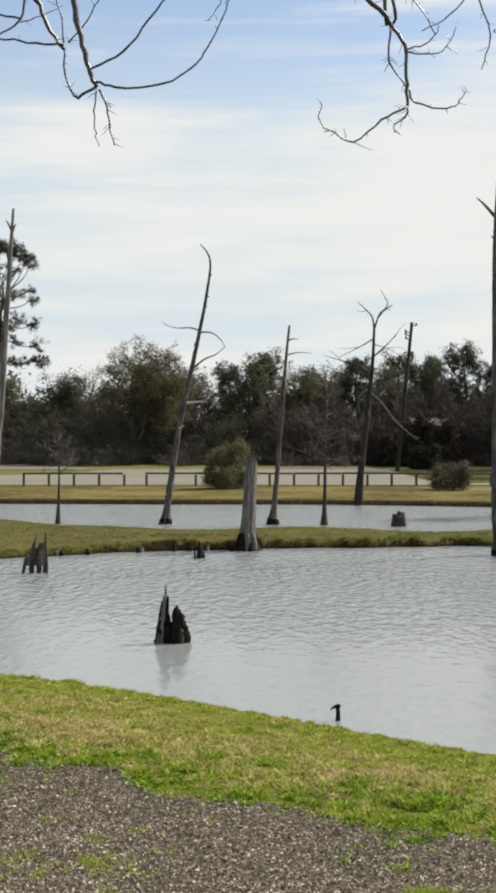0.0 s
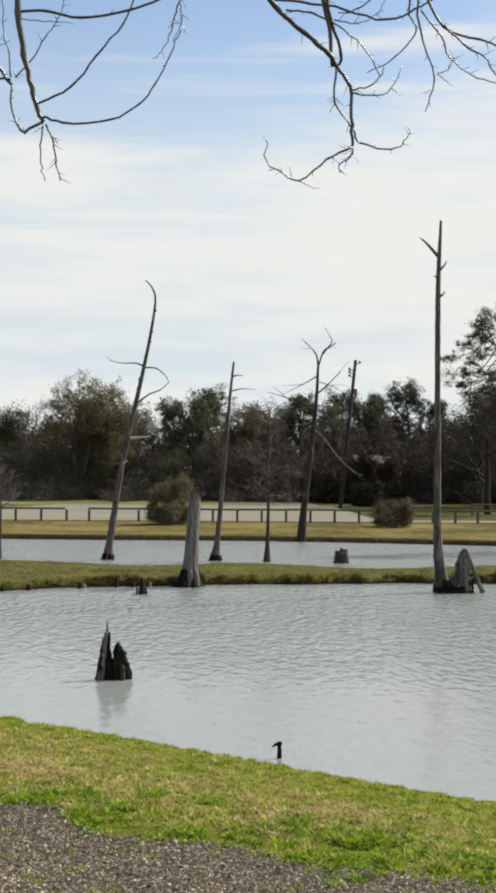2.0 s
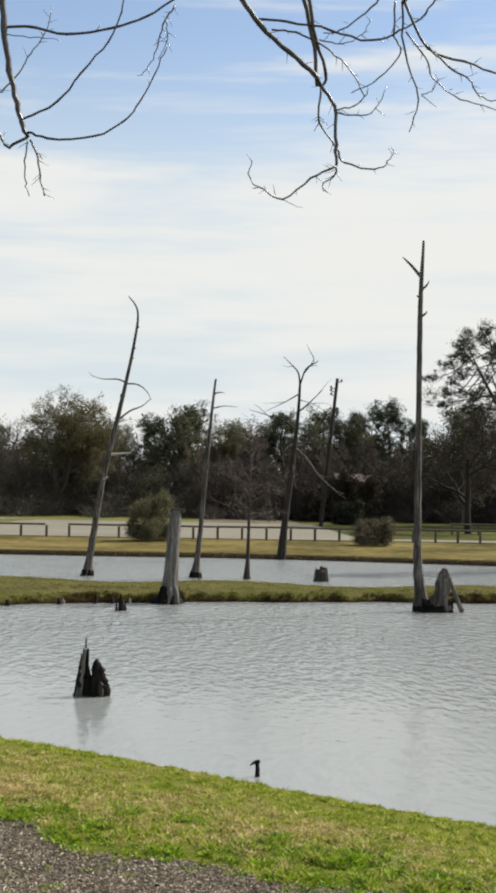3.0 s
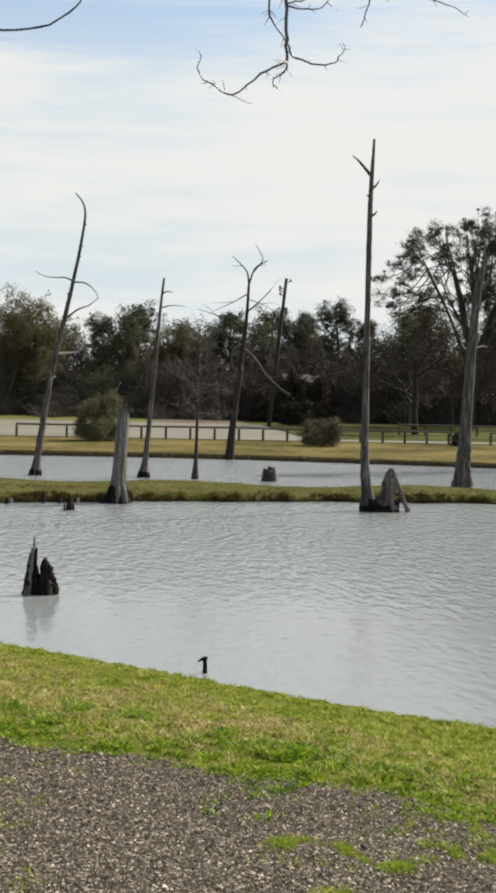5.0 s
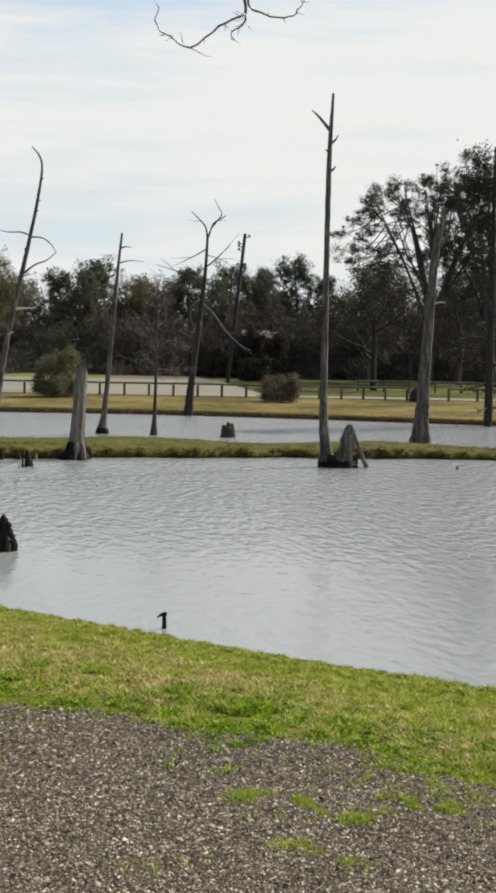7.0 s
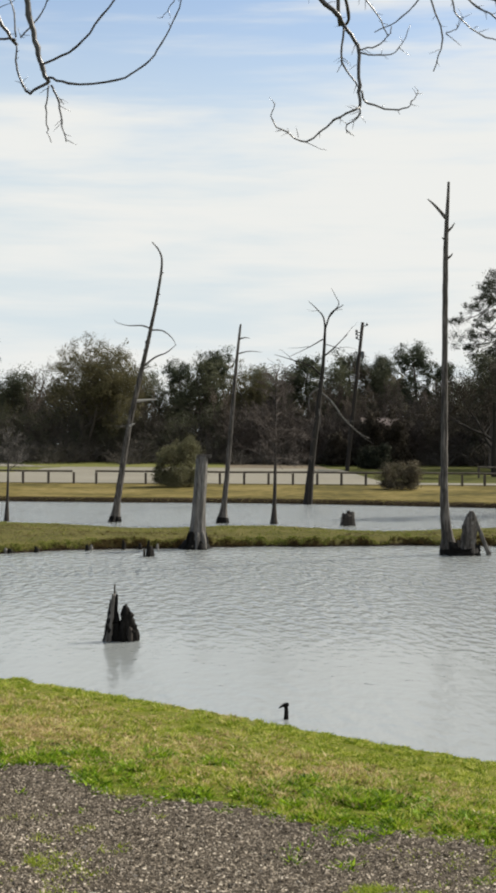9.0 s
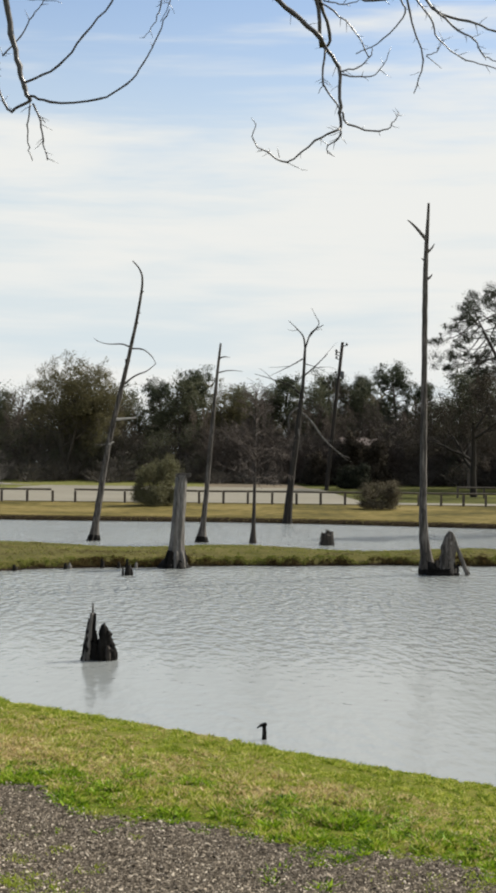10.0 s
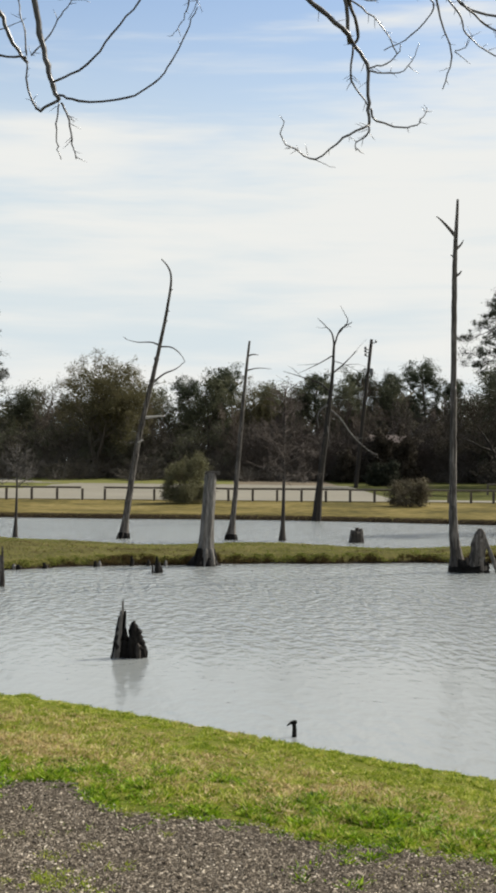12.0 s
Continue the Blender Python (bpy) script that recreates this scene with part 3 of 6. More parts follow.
POND_TREES = "dead trees in the ponds"
snag_tree("dead_cypress", (-4.30, 22.7), [(0, 0), (0.04, 0.42), (0.10, 1.05), (0.21, 2.2), (0.31, 3.3), (0.40, 4.6), (0.50, 6.1)],
          [0.160, 0.120, 0.092, 0.072, 0.059, 0.043, 0.02],
          [([(0.47, 0, 5.75), (0.40, 0.02, 5.88), (0.37, 0.02, 5.92)], 0.022, False), ([(0.48, 0, 5.72), (0.54, -0.02, 5.86)], 0.02, False),
           ([(0.48, 0, 5.80), (0.54, 0.0, 5.84)], 0.018, False), ([(0.40, 0, 4.62), (0.50, 0.03, 4.72)], 0.016, False),
           ([(0.17, 0, 1.75), (0.24, -0.02, 1.78)], 0.018, True), ([(0.22, 0, 2.28), (0.28, -0.02, 2.32)], 0.018, True)],
          "tall grey dead cypress trunk with a black waterlogged foot", mat=M_GREYWOOD, group=POND_TREES, seed=3)
snag_tree("dead_cypress", (-9.05, 44.3), [(0, 0), (0.04, 0.5), (0.12, 1.6), (0.22, 3.0), (0.30, 4.6), (0.38, 6.3)],
          [0.23, 0.15, 0.114, 0.096, 0.08, 0.055],
          [([(0.30, 0, 5.0), (0.55, 0.1, 5.25), (0.75, 0.1, 5.2)], 0.035, False), ([(0.3, 0, 5.3), (0.1, 0.1, 5.6), (-0.12, 0.1, 5.9)], 0.03, False),
           ([(0.36, 0, 5.9), (0.6, 0.1, 6.3), (0.85, 0.1, 6.35)], 0.03, False), ([(0.15, 0, 2.2), (0.32, -0.05, 2.25)], 0.03, True)],
          "grey dead cypress trunk with broken upper limbs in the pond", mat=M_SNAG, group=POND_TREES, seed=4)
snag_tree("dead_pine", (-21.7, 99.0), [(0, 0), (0.25, 3.2), (0.65, 6.8), (1.15, 10.6)], [0.20, 0.16, 0.12, 0.07],
          [([(1.0, 0, 9.6), (1.5, 0.1, 9.9)], 0.05, False), ([(0.8, 0, 8.1), (0.3, 0.1, 8.3)], 0.05, False)],
          "leaning dark dead trunk by the woods", mat=M_DARKSNAG, seed=5, wet=0, flutes=0)
snag_tree("dead_cypress", (-2.42, 40.7), [(0, 0), (0.07, 0.55), (0.22, 1.6), (0.42, 2.85), (0.71, 4.2), (1.01, 5.6), (1.24, 6.85), (1.32, 7.55), (1.23, 7.88), (1.03, 8.12)],
          [0.160, 0.098, 0.088, 0.078, 0.068, 0.053, 0.039, 0.031, 0.023, 0.014],
          [([(0.98, 0, 5.62), (0.75, 0.05, 5.70), (0.35, 0.1, 5.70), (0.02, 0.1, 5.78)], 0.028, False),
           ([(0.97, 0, 5.57), (1.35, -0.05, 5.55), (1.62, -0.05, 5.35), (1.75, -0.05, 5.12)], 0.028, False),
           ([(0.79, 0, 4.50), (1.15, -0.05, 4.78), (1.48, -0.05, 4.92), (1.75, -0.05, 5.15)], 0.032, False),
           ([(0.56, 0, 3.50), (0.95, -0.08, 3.54), (1.20, -0.1, 3.56)], 0.045, True),
           ([(0.40, -0.02, 2.78), (0.46, -0.10, 2.80), (0.56, -0.14, 2.86)], 0.05, True),
           ([(0.36, 0, 2.80), (0.15, 0.05, 2.76), (0.0, 0.05, 2.80)], 0.025, False),
           ([(0.76, 0, 4.40), (0.95, 0.05, 4.52)], 0.03, False), ([(1.30, 0, 7.2), (1.37, 0, 7.25)], 0.03, False), ([(1.20, 0, 6.62), (1.29, 0, 6.60)], 0.03, False), ([(1.14, 0, 6.28), (1.23, 0, 6.33)], 0.035, False),
           ([(0.86, 0, 5.22), (1.00, -0.03, 5.20)], 0.05, False), ([(0.90, 0, 4.95), (0.80, -0.03, 4.98)], 0.05, False), ([(0.05, 0.05, 5.77), (-0.08, 0.08, 5.88)], 0.012, False)],
          "tall leaning grey dead cypress with a hooked tip and crooked limbs", group=POND_TREES, seed=6)
snag_tree("dead_cypress", (0.69, 40.5), [(0, 0), (0.06, 0.55), (0.16, 1.7), (0.26, 3.0), (0.36, 4.3), (0.45, 5.3), (0.50, 5.75)],
          [0.165, 0.079, 0.066, 0.058, 0.047, 0.035, 0.027],
          [([(0.47, 0, 5.32), (0.62, -0.03, 5.36), (0.77, -0.03, 5.34)], 0.028, False), ([(0.45, 0, 4.9), (0.75, 0.02, 4.97), (1.15, 0.05, 4.95)], 0.022, False),
           ([(0.40, 0, 4.7), (0.28, 0.03, 4.75)], 0.022, False), ([(0.20, 0, 2.1), (0.10, 0.05, 2.15)], 0.022, False)],
          "slender grey dead cypress trunk in the far pond", group=POND_TREES, seed=7)
snag_tree("dead_cypress", (4.20, 53.7), [(0, 0), (0.13, 1.45), (0.33, 3.2), (0.44, 4.3), (0.56, 5.4), (0.63, 6.8)],
          [0.160, 0.112, 0.096, 0.086, 0.066, 0.045],
          [([(0.63, 0, 6.75), (0.55, 0, 7.2), (0.30, 0, 7.5), (-0.02, 0, 7.80)], 0.040, False),
           ([(0.63, 0, 6.75), (0.85, 0, 7.35), (1.25, 0, 7.62), (1.32, 0, 7.68)], 0.037, False),
           ([(0.78, 0, 7.2), (0.98, 0, 7.45), (1.15, 0, 7.72), (1.02, 0, 8.0), (0.86, 0, 8.3)], 0.028, False),
           ([(0.45, 0, 5.0), (0.1, 0.1, 5.3), (-0.6, 0.2, 5.55), (-1.3, 0.2, 5.75)], 0.037, False),
           ([(0.55, 0, 6.35), (0.05, -0.1, 6.05), (-0.75, -0.2, 5.65)], 0.028, False),
           ([(0.55, 0, 5.65), (0.95, -0.1, 6.0), (1.25, -0.1, 6.30), (1.5, -0.1, 6.55)], 0.034, False),
           ([(0.65, 0, 6.15), (1.1, 0.1, 6.02), (1.75, 0.2, 5.7)], 0.019, False),
           ([(0.40, 0, 4.45), (0.15, -0.15, 4.3), (0.0, -0.2, 4.0), (0.06, -0.2, 3.55)], 0.052, 2),
           ([(0.48, 0, 4.3), (0.88, -0.15, 3.95), (1.35, -0.2, 3.3), (1.95, -0.2, 2.75), (2.35, -0.2, 2.55)], 0.044, 2),
           ([(0.38, 0, 3.9), (0.42, -0.15, 3.4), (0.50, -0.2, 2.75)], 0.026, 2),
           ([(0.50, 0, 4.9), (0.9, 0.1, 4.75), (1.6, 0.2, 4.35)], 0.019, False),
           ([(0.35, 0, 7.45), (0.10, 0, 7.42), (-0.08, 0, 7.48)], 0.012, False), ([(-0.6, 0.2, 5.55), (-1.0, 0.2, 5.9), (-1.15, 0.2, 5.95)], 0.012, False),
           ([(0.05, -0.1, 6.05), (-0.4, -0.1, 6.0), (-0.8, -0.1, 5.98)], 0.011, False), ([(1.25, -0.1, 6.30), (1.62, -0.1, 6.75), (1.85, -0.1, 7.0)], 0.011, False),
           ([(1.1, 0.1, 6.02), (1.6, 0.1, 6.05), (2.0, 0.1, 5.9)], 0.010, False), ([(1.0, 0, 7.45), (1.22, 0, 7.5), (1.3, 0, 7.45)], 0.012, False),
           ([(-0.1, 0.1, 5.38), (-0.5, 0.1, 5.2), (-1.0, 0.1, 5.25), (-1.6, 0.1, 5.6)], 0.014, False),
           ([(1.35, -0.2, 3.3), (1.6, -0.2, 3.2), (2.0, -0.2, 3.25)], 0.012, 2), ([(1.95, -0.2, 2.75), (2.1, -0.2, 2.6), (2.5, -0.2, 2.35)], 0.012, 2),
           ([(0.42, 0, 3.6), (0.15, -0.1, 3.2), (0.05, -0.1, 2.7)], 0.016, 2)],
          "dark many-limbed dead cypress against the far bank", mat=M_BURNT, group=POND_TREES, seed=8, wet=0.06)
snag_tree("dead_cypress", (5.26, 29.1), [(0, 0), (-0.06, 0.35), (-0.12, 0.95), (-0.13, 1.75), (-0.14, 3.4), (-0.14, 5.3), (-0.13, 6.4), (-0.11, 7.15), (-0.08, 7.78)],
          [0.190, 0.119, 0.088, 0.072, 0.063, 0.056, 0.051, 0.040, 0.025],
          [([(-0.13, 0, 7.02), (-0.30, 0.02, 7.22), (-0.42, 0.02, 7.34), (-0.52, 0.02, 7.42)], 0.042, False),
           ([(-0.12, 0, 6.72), (-0.01, 0.0, 6.83), (0.05, 0.0, 6.93)], 0.032, False),
           ([(-0.13, 0, 6.55), (-0.22, 0.0, 6.62)], 0.03, False), ([(-0.13, 0, 6.16), (-0.03, 0.0, 6.23), (0.01, 0, 6.29)], 0.032, False),
           ([(-0.14, 0, 4.9), (-0.07, -0.02, 4.93)], 0.022, False), ([(-0.13, 0, 2.8), (-0.06, -0.03, 2.84)], 0.022, False)],
          "tall straight grey dead cypress with a forked tip", group=POND_TREES, seed=9)
snag_tree("dead_cypress", (9.48, 38.2), [(0, 0), (0.02, 0.5), (0.07, 1.2), (0.12, 2.6), (0.22, 4.2), (0.33, 5.5), (0.48, 6.15), (0.50, 6.5)],
          [0.275, 0.215, 0.176, 0.145, 0.120, 0.100, 0.066, 0.035],
          [([(0.42, 0, 5.45), (0.60, 0.02, 5.75), (0.62, 0.02, 5.85)], 0.05, False), ([(0.22, 0, 3.85), (0.5, -0.03, 3.92), (0.62, -0.03, 3.9)], 0.03, True),
           ([(0.20, 0, 3.9), (0.1, 0, 4.0)], 0.03, False), ([(0.15, 0, 2.3), (0.26, -0.1, 2.4)], 0.03, False)],
          "stout leaning grey dead cypress broken off at the top", group=POND_TREES, seed=10, wet=0.04)


def broken_trunk(at, label):
    """A waist-high broken cypress trunk with a plank-like splinter on top."""
    rng = random.Random(21)
    root = thing("broken_trunk", (at[0], at[1], WATER), label, "tree stump")
    s = Shape()
    line = bend([(0, 0, -0.7), (-0.02, 0, 0), (0.0, 0, 0.26), (0.03, 0, 0.75), (0.07, 0, 1.4), (0.10, 0, 2.0)], 5)
    rad = np.interp(np.linspace(0, 5, len(line)), range(6), [0.30, 0.255, 0.165, 0.140, 0.129, 0.116])
    s.tube(line, list(rad), 30, 0.16, rng, 6, 0.34)
    part("trunk", s, M_GREYWOOD, root)
    s = Shape()
    s.tube([(-0.02, 0, -0.7), (-0.02, 0, 0), (-0.02, 0, 0.06), (-0.01, 0, 0.13), (0.0, 0, 0.19)], [0.33, 0.325, 0.285, 0.245, 0.200], 24, 0.14, rng, 6, 0.32)
    part("waterline", s, M_WETWOOD, root, "black waterlogged foot with root flutes")
    s = Shape()
    s.box((-0.02, -0.09, 1.98), (0.30, 0.09, 2.035), 0.018, rng)
    part("splinter", s, M_SNAG, root, "flat splinter of wood across the broken top", False)
    for ang, bare in ((0.3, 0), (1.5, 0), (2.6, 0), (3.5, 0), (4.1, 0), (4.75, 1), (5.5, 1)):
        s = Shape()
        a, b = math.cos(ang), math.sin(ang)
        s.tube(bend([(0.16 * a, 0.16 * b, 0.38), (0.21 * a, 0.21 * b, 0.15), (0.26 * a, 0.26 * b, -0.25)], 4), [0.03, 0.05, 0.05, 0.055, 0.055, 0.055, 0.055, 0.05, 0.05],
               7, 0.12, rng)
        part("root", s, M_GREYWOOD if bare else M_WETWOOD, root)
    return root


broken_trunk((-0.02, 30.35), "grey broken cypress trunk with root flutes at the berm's edge")


def slab(s, foot, top, w0, w1, thick, rng, dome=False, steps=7, sides=10, jag=0.25):
    """A standing slab of split wood: a flattened, tapering, ragged column."""
    f, t = Vector(foot), Vector(top)
    rings = []
    ridge = [rng.uniform(-1, 1) for _ in range(sides)]
    for i in range(steps):
        k = i / (steps - 1)
        if dome:
            k = 1 - (1 - k) ** 1.9
        c = f.lerp(t, k) + Vector((rng.uniform(-1, 1), rng.uniform(-1, 1), 0)) * 0.08 * w0 * (1 if 0 < i else 0)
        w, th = w0 + (w1 - w0) * k ** 0.8, thick * (1 - 0.6 * k)
        if dome:
            rounding = (1 - 0.5 * k) * math.sqrt(max(0.0, 1 - k ** 12))
            rounding *= 1 + rng.uniform(-0.35, 0.35) * jag
            w, th = max(w1 * 0.3, w0 * rounding), max(w1 * 0.3, thick * rounding)
        ring = []
        for j in range(sides):
            a = 2 * math.pi * j / sides
            ridge[j] = 0.8 * ridge[j] + 0.35 * rng.uniform(-1, 1)
            ring.append(c + Vector((math.cos(a) * w * (1 + ridge[j] * jag * 0.45), math.sin(a) * th * (1 + ridge[j] * jag * 0.7),
                                    rng.uniform(-0.5, 0.5) * jag * w1 * ((0.4 if dome else 3) if i == steps - 1 else 0.5))))
        rings.append(ring)
    faces = [(i * sides + j, i * sides + (j + 1) % sides, (i + 1) * sides + (j + 1) % sides, (i + 1) * sides + j) for i in range(steps - 1) for j in range(sides)]
    faces += [tuple(reversed(range(sides))), tuple(range((steps - 1) * sides, steps * sides))]
    s.add([p for r in rings for p in r], faces)


def stump(name, at, pieces, label, seed, mat=None, category="tree stump", group=""):
    """A rotted stump of several upright remnants: each (foot x, foot y, top x, top y, top z, half widths, thickness, part name, material)."""
    rng = random.Random(seed)
    root = thing(name, (at[0], at[1], WATER), label, category, group)
    for fx, fy, tx, ty, tz, w0, w1, th, nm, mt in pieces:
        s = Shape()
        slab(s, (fx, fy, 0.13) if nm == "plate" else (fx - 0.35 * (tx - fx), fy, -0.35 * max(tz, 0.5)), (tx, ty, tz), w0, w1, th, rng, nm in ("knob", "remnant"), steps=15, sides=20, jag=0.6 if nm == "knob" else 0.3)
        part(nm, s, mt, root)
    return root


# the near stump: a tall splintered spire and a rounded knob, joined low down
stump("cypress_stump", (-0.88, 16.1),
      [(-0.135, 0, -0.085, 0, 0.46, 0.085, 0.034, 0.08, "shell", M_WETWOOD), (-0.125, -0.05, -0.080, -0.03, 0.53, 0.040, 0.020, 0.03, "plank", M_GREYWOOD), (-0.075, -0.01, -0.066, 0.0, 0.645, 0.032, 0.010, 0.018, "spire", M_SNAG),
       (-0.055, -0.02, -0.042, -0.01, 0.53, 0.028, 0.012, 0.04, "splinter", M_WETWOOD), (-0.165, -0.05, -0.110, -0.03, 0.34, 0.022, 0.010, 0.03, "splinter", M_GREYWOOD),
       (-0.035, -0.05, -0.030, -0.03, 0.335, 0.040, 0.026, 0.05, "knob", M_WETWOOD), (-0.01, -0.02, -0.01, 0, 0.18, 0.19, 0.12, 0.12, "core", M_WETWOOD),
       (0.065, 0, 0.058, 0, 0.415, 0.085, 0.05, 0.09, "knob", M_WETWOOD), (0.10, 0, 0.095, 0, 0.34, 0.115, 0.06, 0.11, "knob", M_WETWOOD), (0.160, 0.02, 0.145, 0, 0.23, 0.070, 0.04, 0.08, "knob", M_WETWOOD),
       (0.03, -0.08, 0.03, -0.06, 0.26, 0.055, 0.03, 0.05, "knob", M_WETWOOD), (0.12, -0.09, 0.11, -0.07, 0.17, 0.05, 0.03, 0.05, "knob", M_DARKSNAG)],
      "black wet cypress stump with a splintered spire and a rounded knob", 31)
stump("cypress_stump", (-3.80, 25.0),
      [(-0.225, 0, -0.16, 0, 0.26, 0.028, 0.03, 0.03, "leg", M_DARKSNAG), (-0.06, 0, -0.07, 0, 0.30, 0.04, 0.05, 0.05, "leg", M_DARKSNAG),
       (-0.13, 0.0, -0.005, 0.0, 0.58, 0.100, 0.018, 0.045, "plate", M_SNAG), (-0.05, 0.02, 0.012, 0.02, 0.67, 0.035, 0.008, 0.02, "spire", M_DARKSNAG),
       (0.01, 0.03, 0.02, 0.02, 0.42, 0.15, 0.09, 0.04, "plate", M_DARKSNAG), (0.065, 0, 0.075, 0, 0.30, 0.04, 0.05, 0.05, "leg", M_DARKSNAG), (0.19, 0, 0.175, 0, 0.30, 0.045, 0.05, 0.06, "leg", M_DARKSNAG),
       (0.125, 0.01, 0.135, 0, 0.53, 0.105, 0.070, 0.05, "plate", M_SNAG), (0.165, 0.02, 0.185, 0, 0.70, 0.045, 0.014, 0.03, "spire", M_DARKSNAG)],
      "split grey cypress stump with two spires and arched roots", 32)
stump("cypress_knee", (-1.0, 28.2),
      [(0, 0, 0.01, 0, 0.33, 0.07, 0.02, 0.06, "knee", M_WETWOOD), (0.08, 0, 0.06, 0, 0.22, 0.05, 0.02, 0.04, "knee", M_DARKSNAG),
       (-0.07, 0, -0.08, 0, 0.17, 0.04, 0.015, 0.04, "knee", M_DARKSNAG), (0.13, 0, 0.10, 0, 0.14, 0.03, 0.015, 0.03, "knee", M_DARKSNAG)],
      "dark clump of pointed cypress knees by the berm", 33, category="cypress knee", group="knees along the berm")
for kx, ky, kh, kw in ((-1.60, 30.0, 0.20, 0.055), (-2.35, 29.68, 0.13, 0.06), (-3.35, 29.1, 0.12, 0.07), (-3.85, 28.78, 0.10, 0.07), (-1.25, 30.1, 0.12, 0.05)):
    stump("cypress_knee", (kx, ky), [(0, 0, 0.01, 0, kh, kw, kw * 0.4, kw, "knee", M_WETWOOD), (0.6 * kw, 0, 0.9 * kw, 0, kh * 0.7, kw * 0.6, kw * 0.2, kw * 0.6, "knee", M_DARKSNAG)],
          "small dark cypress knee at the berm's muddy edge", int(100 * kh + 10 * ky), category="cypress knee", group="knees along the berm")
for kx, kw in ((-2.27, 0.055), (-3.93, 0.06), (-1.25, 0.05), (-0.88, 0.05)):
    ky = float(berm_near(kx)) + 0.10
    stump("shore_stone", (kx, ky), [(0, 0, 0.01, 0, 0.12, kw, kw * 0.8, kw, "knob", M_GREYWOOD)], "small pale stone at the berm's muddy edge", int(700 + 10 * kx), category="stone", group="stones along the berm")
stump("cypress_stump", (4.25, 39.5),
      [(-0.15, 0, -0.12, 0, 0.34, 0.10, 0.07, 0.10, "slab", M_SNAG), (0.0, 0, 0.0, 0, 0.42, 0.10, 0.05, 0.10, "slab", M_DARKSNAG), (0.13, 0, 0.11, 0, 0.38, 0.10, 0.06, 0.10, "slab", M_SNAG),
       (-0.02, -0.05, -0.02, -0.05, 0.30, 0.20, 0.14, 0.10, "core", M_DARKSNAG)],
      "low broad jagged grey stump in the far pond", 34)
# the leaning remnant beside the tall straight tree
stump("cypress_stump", (5.66, 28.95),
      [(-0.04, 0, 0.01, 0, 0.91, 0.235, 0.16, 0.17, "remnant", M_SNAG), (-0.17, -0.03, -0.09, 0, 0.62, 0.09, 0.05, 0.09, "slab", M_SNAG), (0.03, -0.10, 0.02, -0.05, 0.70, 0.10, 0.04, 0.06, "slab", M_GREYWOOD),
       (-0.27, 0, -0.24, 0, 0.30, 0.09, 0.04, 0.09, "slab", M_DARKSNAG), (0.40, 0, 0.09, 0, 0.76, 0.048, 0.045, 0.05, "prop", M_GREYWOOD),
       (-0.14, 0.0, -0.13, 0.0, 0.16, 0.37, 0.33, 0.28, "core", M_WETWOOD), (0.405, 0, 0.385, 0, 0.08, 0.065, 0.05, 0.06, "foot", M_WETWOOD)],
      "pointed grey stump with a leaning root prop by a dead tree", 35)
# small hooked snag close to the bank
hook = thing("hooked_snag", (0.735, 11.5, WATER), "small dark hooked stick poking out of the water", "stick")
s = Shape()
s.tube(bend([(0.0, 0, -0.4), (0.0, 0, 0.0), (0.002, 0, 0.06), (-0.003, 0, 0.115)], 4), [0.022] * 5 + [0.019] * 4 + [0.017] * 4, 9, 0.12, random.Random(4))
part("stem", s, M_WETWOOD, hook)
s = Shape()
s.tube(bend([(0.022, 0, 0.122), (-0.01, 0, 0.118), (-0.035, 0, 0.108), (-0.062, 0, 0.09)], 3), [0.012, 0.016, 0.017, 0.016, 0.014, 0.012, 0.010, 0.008, 0.006, 0.003], 8, 0.12, random.Random(5))
part("hook", s, M_WETWOOD, hook)
stump("water_stick", (-3.55, 16.2), [(0, 0, -0.01, 0, 0.15, 0.022, 0.010, 0.02, "stem", M_WETWOOD)], "thin dark stick standing in the water", 41, category="stick")
for dx, h in ((-0.055, 0.17), (-0.028, 0.12), (0.028, 0.11)):
    stump("water_stick", (-3.55 + dx, 16.2 + dx), [(0, 0, 0.3 * dx, 0, h, 0.012, 0.005, 0.012, "stem", M_WETWOOD)], "thin dark stick standing in the water", int(500 + 1000 * dx), category="stick")
stump("water_stick", (8.0, 28.9), [(0, 0, 0.01, 0, 0.06, 0.03, 0.02, 0.03, "stem", M_WETWOOD)], "tip of a dark sunken log above the water", 42, category="stick")


# ---- living trees ----
def grow(rng, at, way, length, radius, level, deepest, out, tips, spread=0.6, kids=(3, 5), droop=0.0, shrink=0.62, steps=4, start=0.35):
    """Grows one limb with its side limbs; out gathers (points, radii), tips the ends."""
    p, d = Vector(at), Vector(way).normalized()
    pts, rad = [p.copy()], [radius]
    for i in range(steps):
        d = (d + Vector([rng.gauss(0, 0.13) for _ in range(3)]) + Vector((0, 0, -droop))).normalized()
        p = p + d * (length / steps)
        pts.append(p.copy())
        rad.append(radius * (1 - 0.62 * (i + 1) / steps))
    out.append((pts, rad, level))
    if level >= deepest:
        tips.append(p)
        return
    n = rng.randint(*kids)
    for i in range(n):
        k = start + (1 - start) * (i + rng.random()) / n
        j = min(steps - 1, int(k * steps))
        q = pts[j].lerp(pts[j + 1], k * steps - j)
        side = Vector([rng.gauss(0, 1) for _ in range(3)])
        side = (side - d * side.dot(d)).normalized()
        grow(rng, q, d * (1 - spread) + side * spread + Vector((0, 0, 0.12)), length * shrink * rng.uniform(0.75, 1.1), rad[j] * 0.6, level + 1, deepest, out, tips, spread,
             kids, droop, shrink, max(2, steps - 1), start)
    tips.append(p)


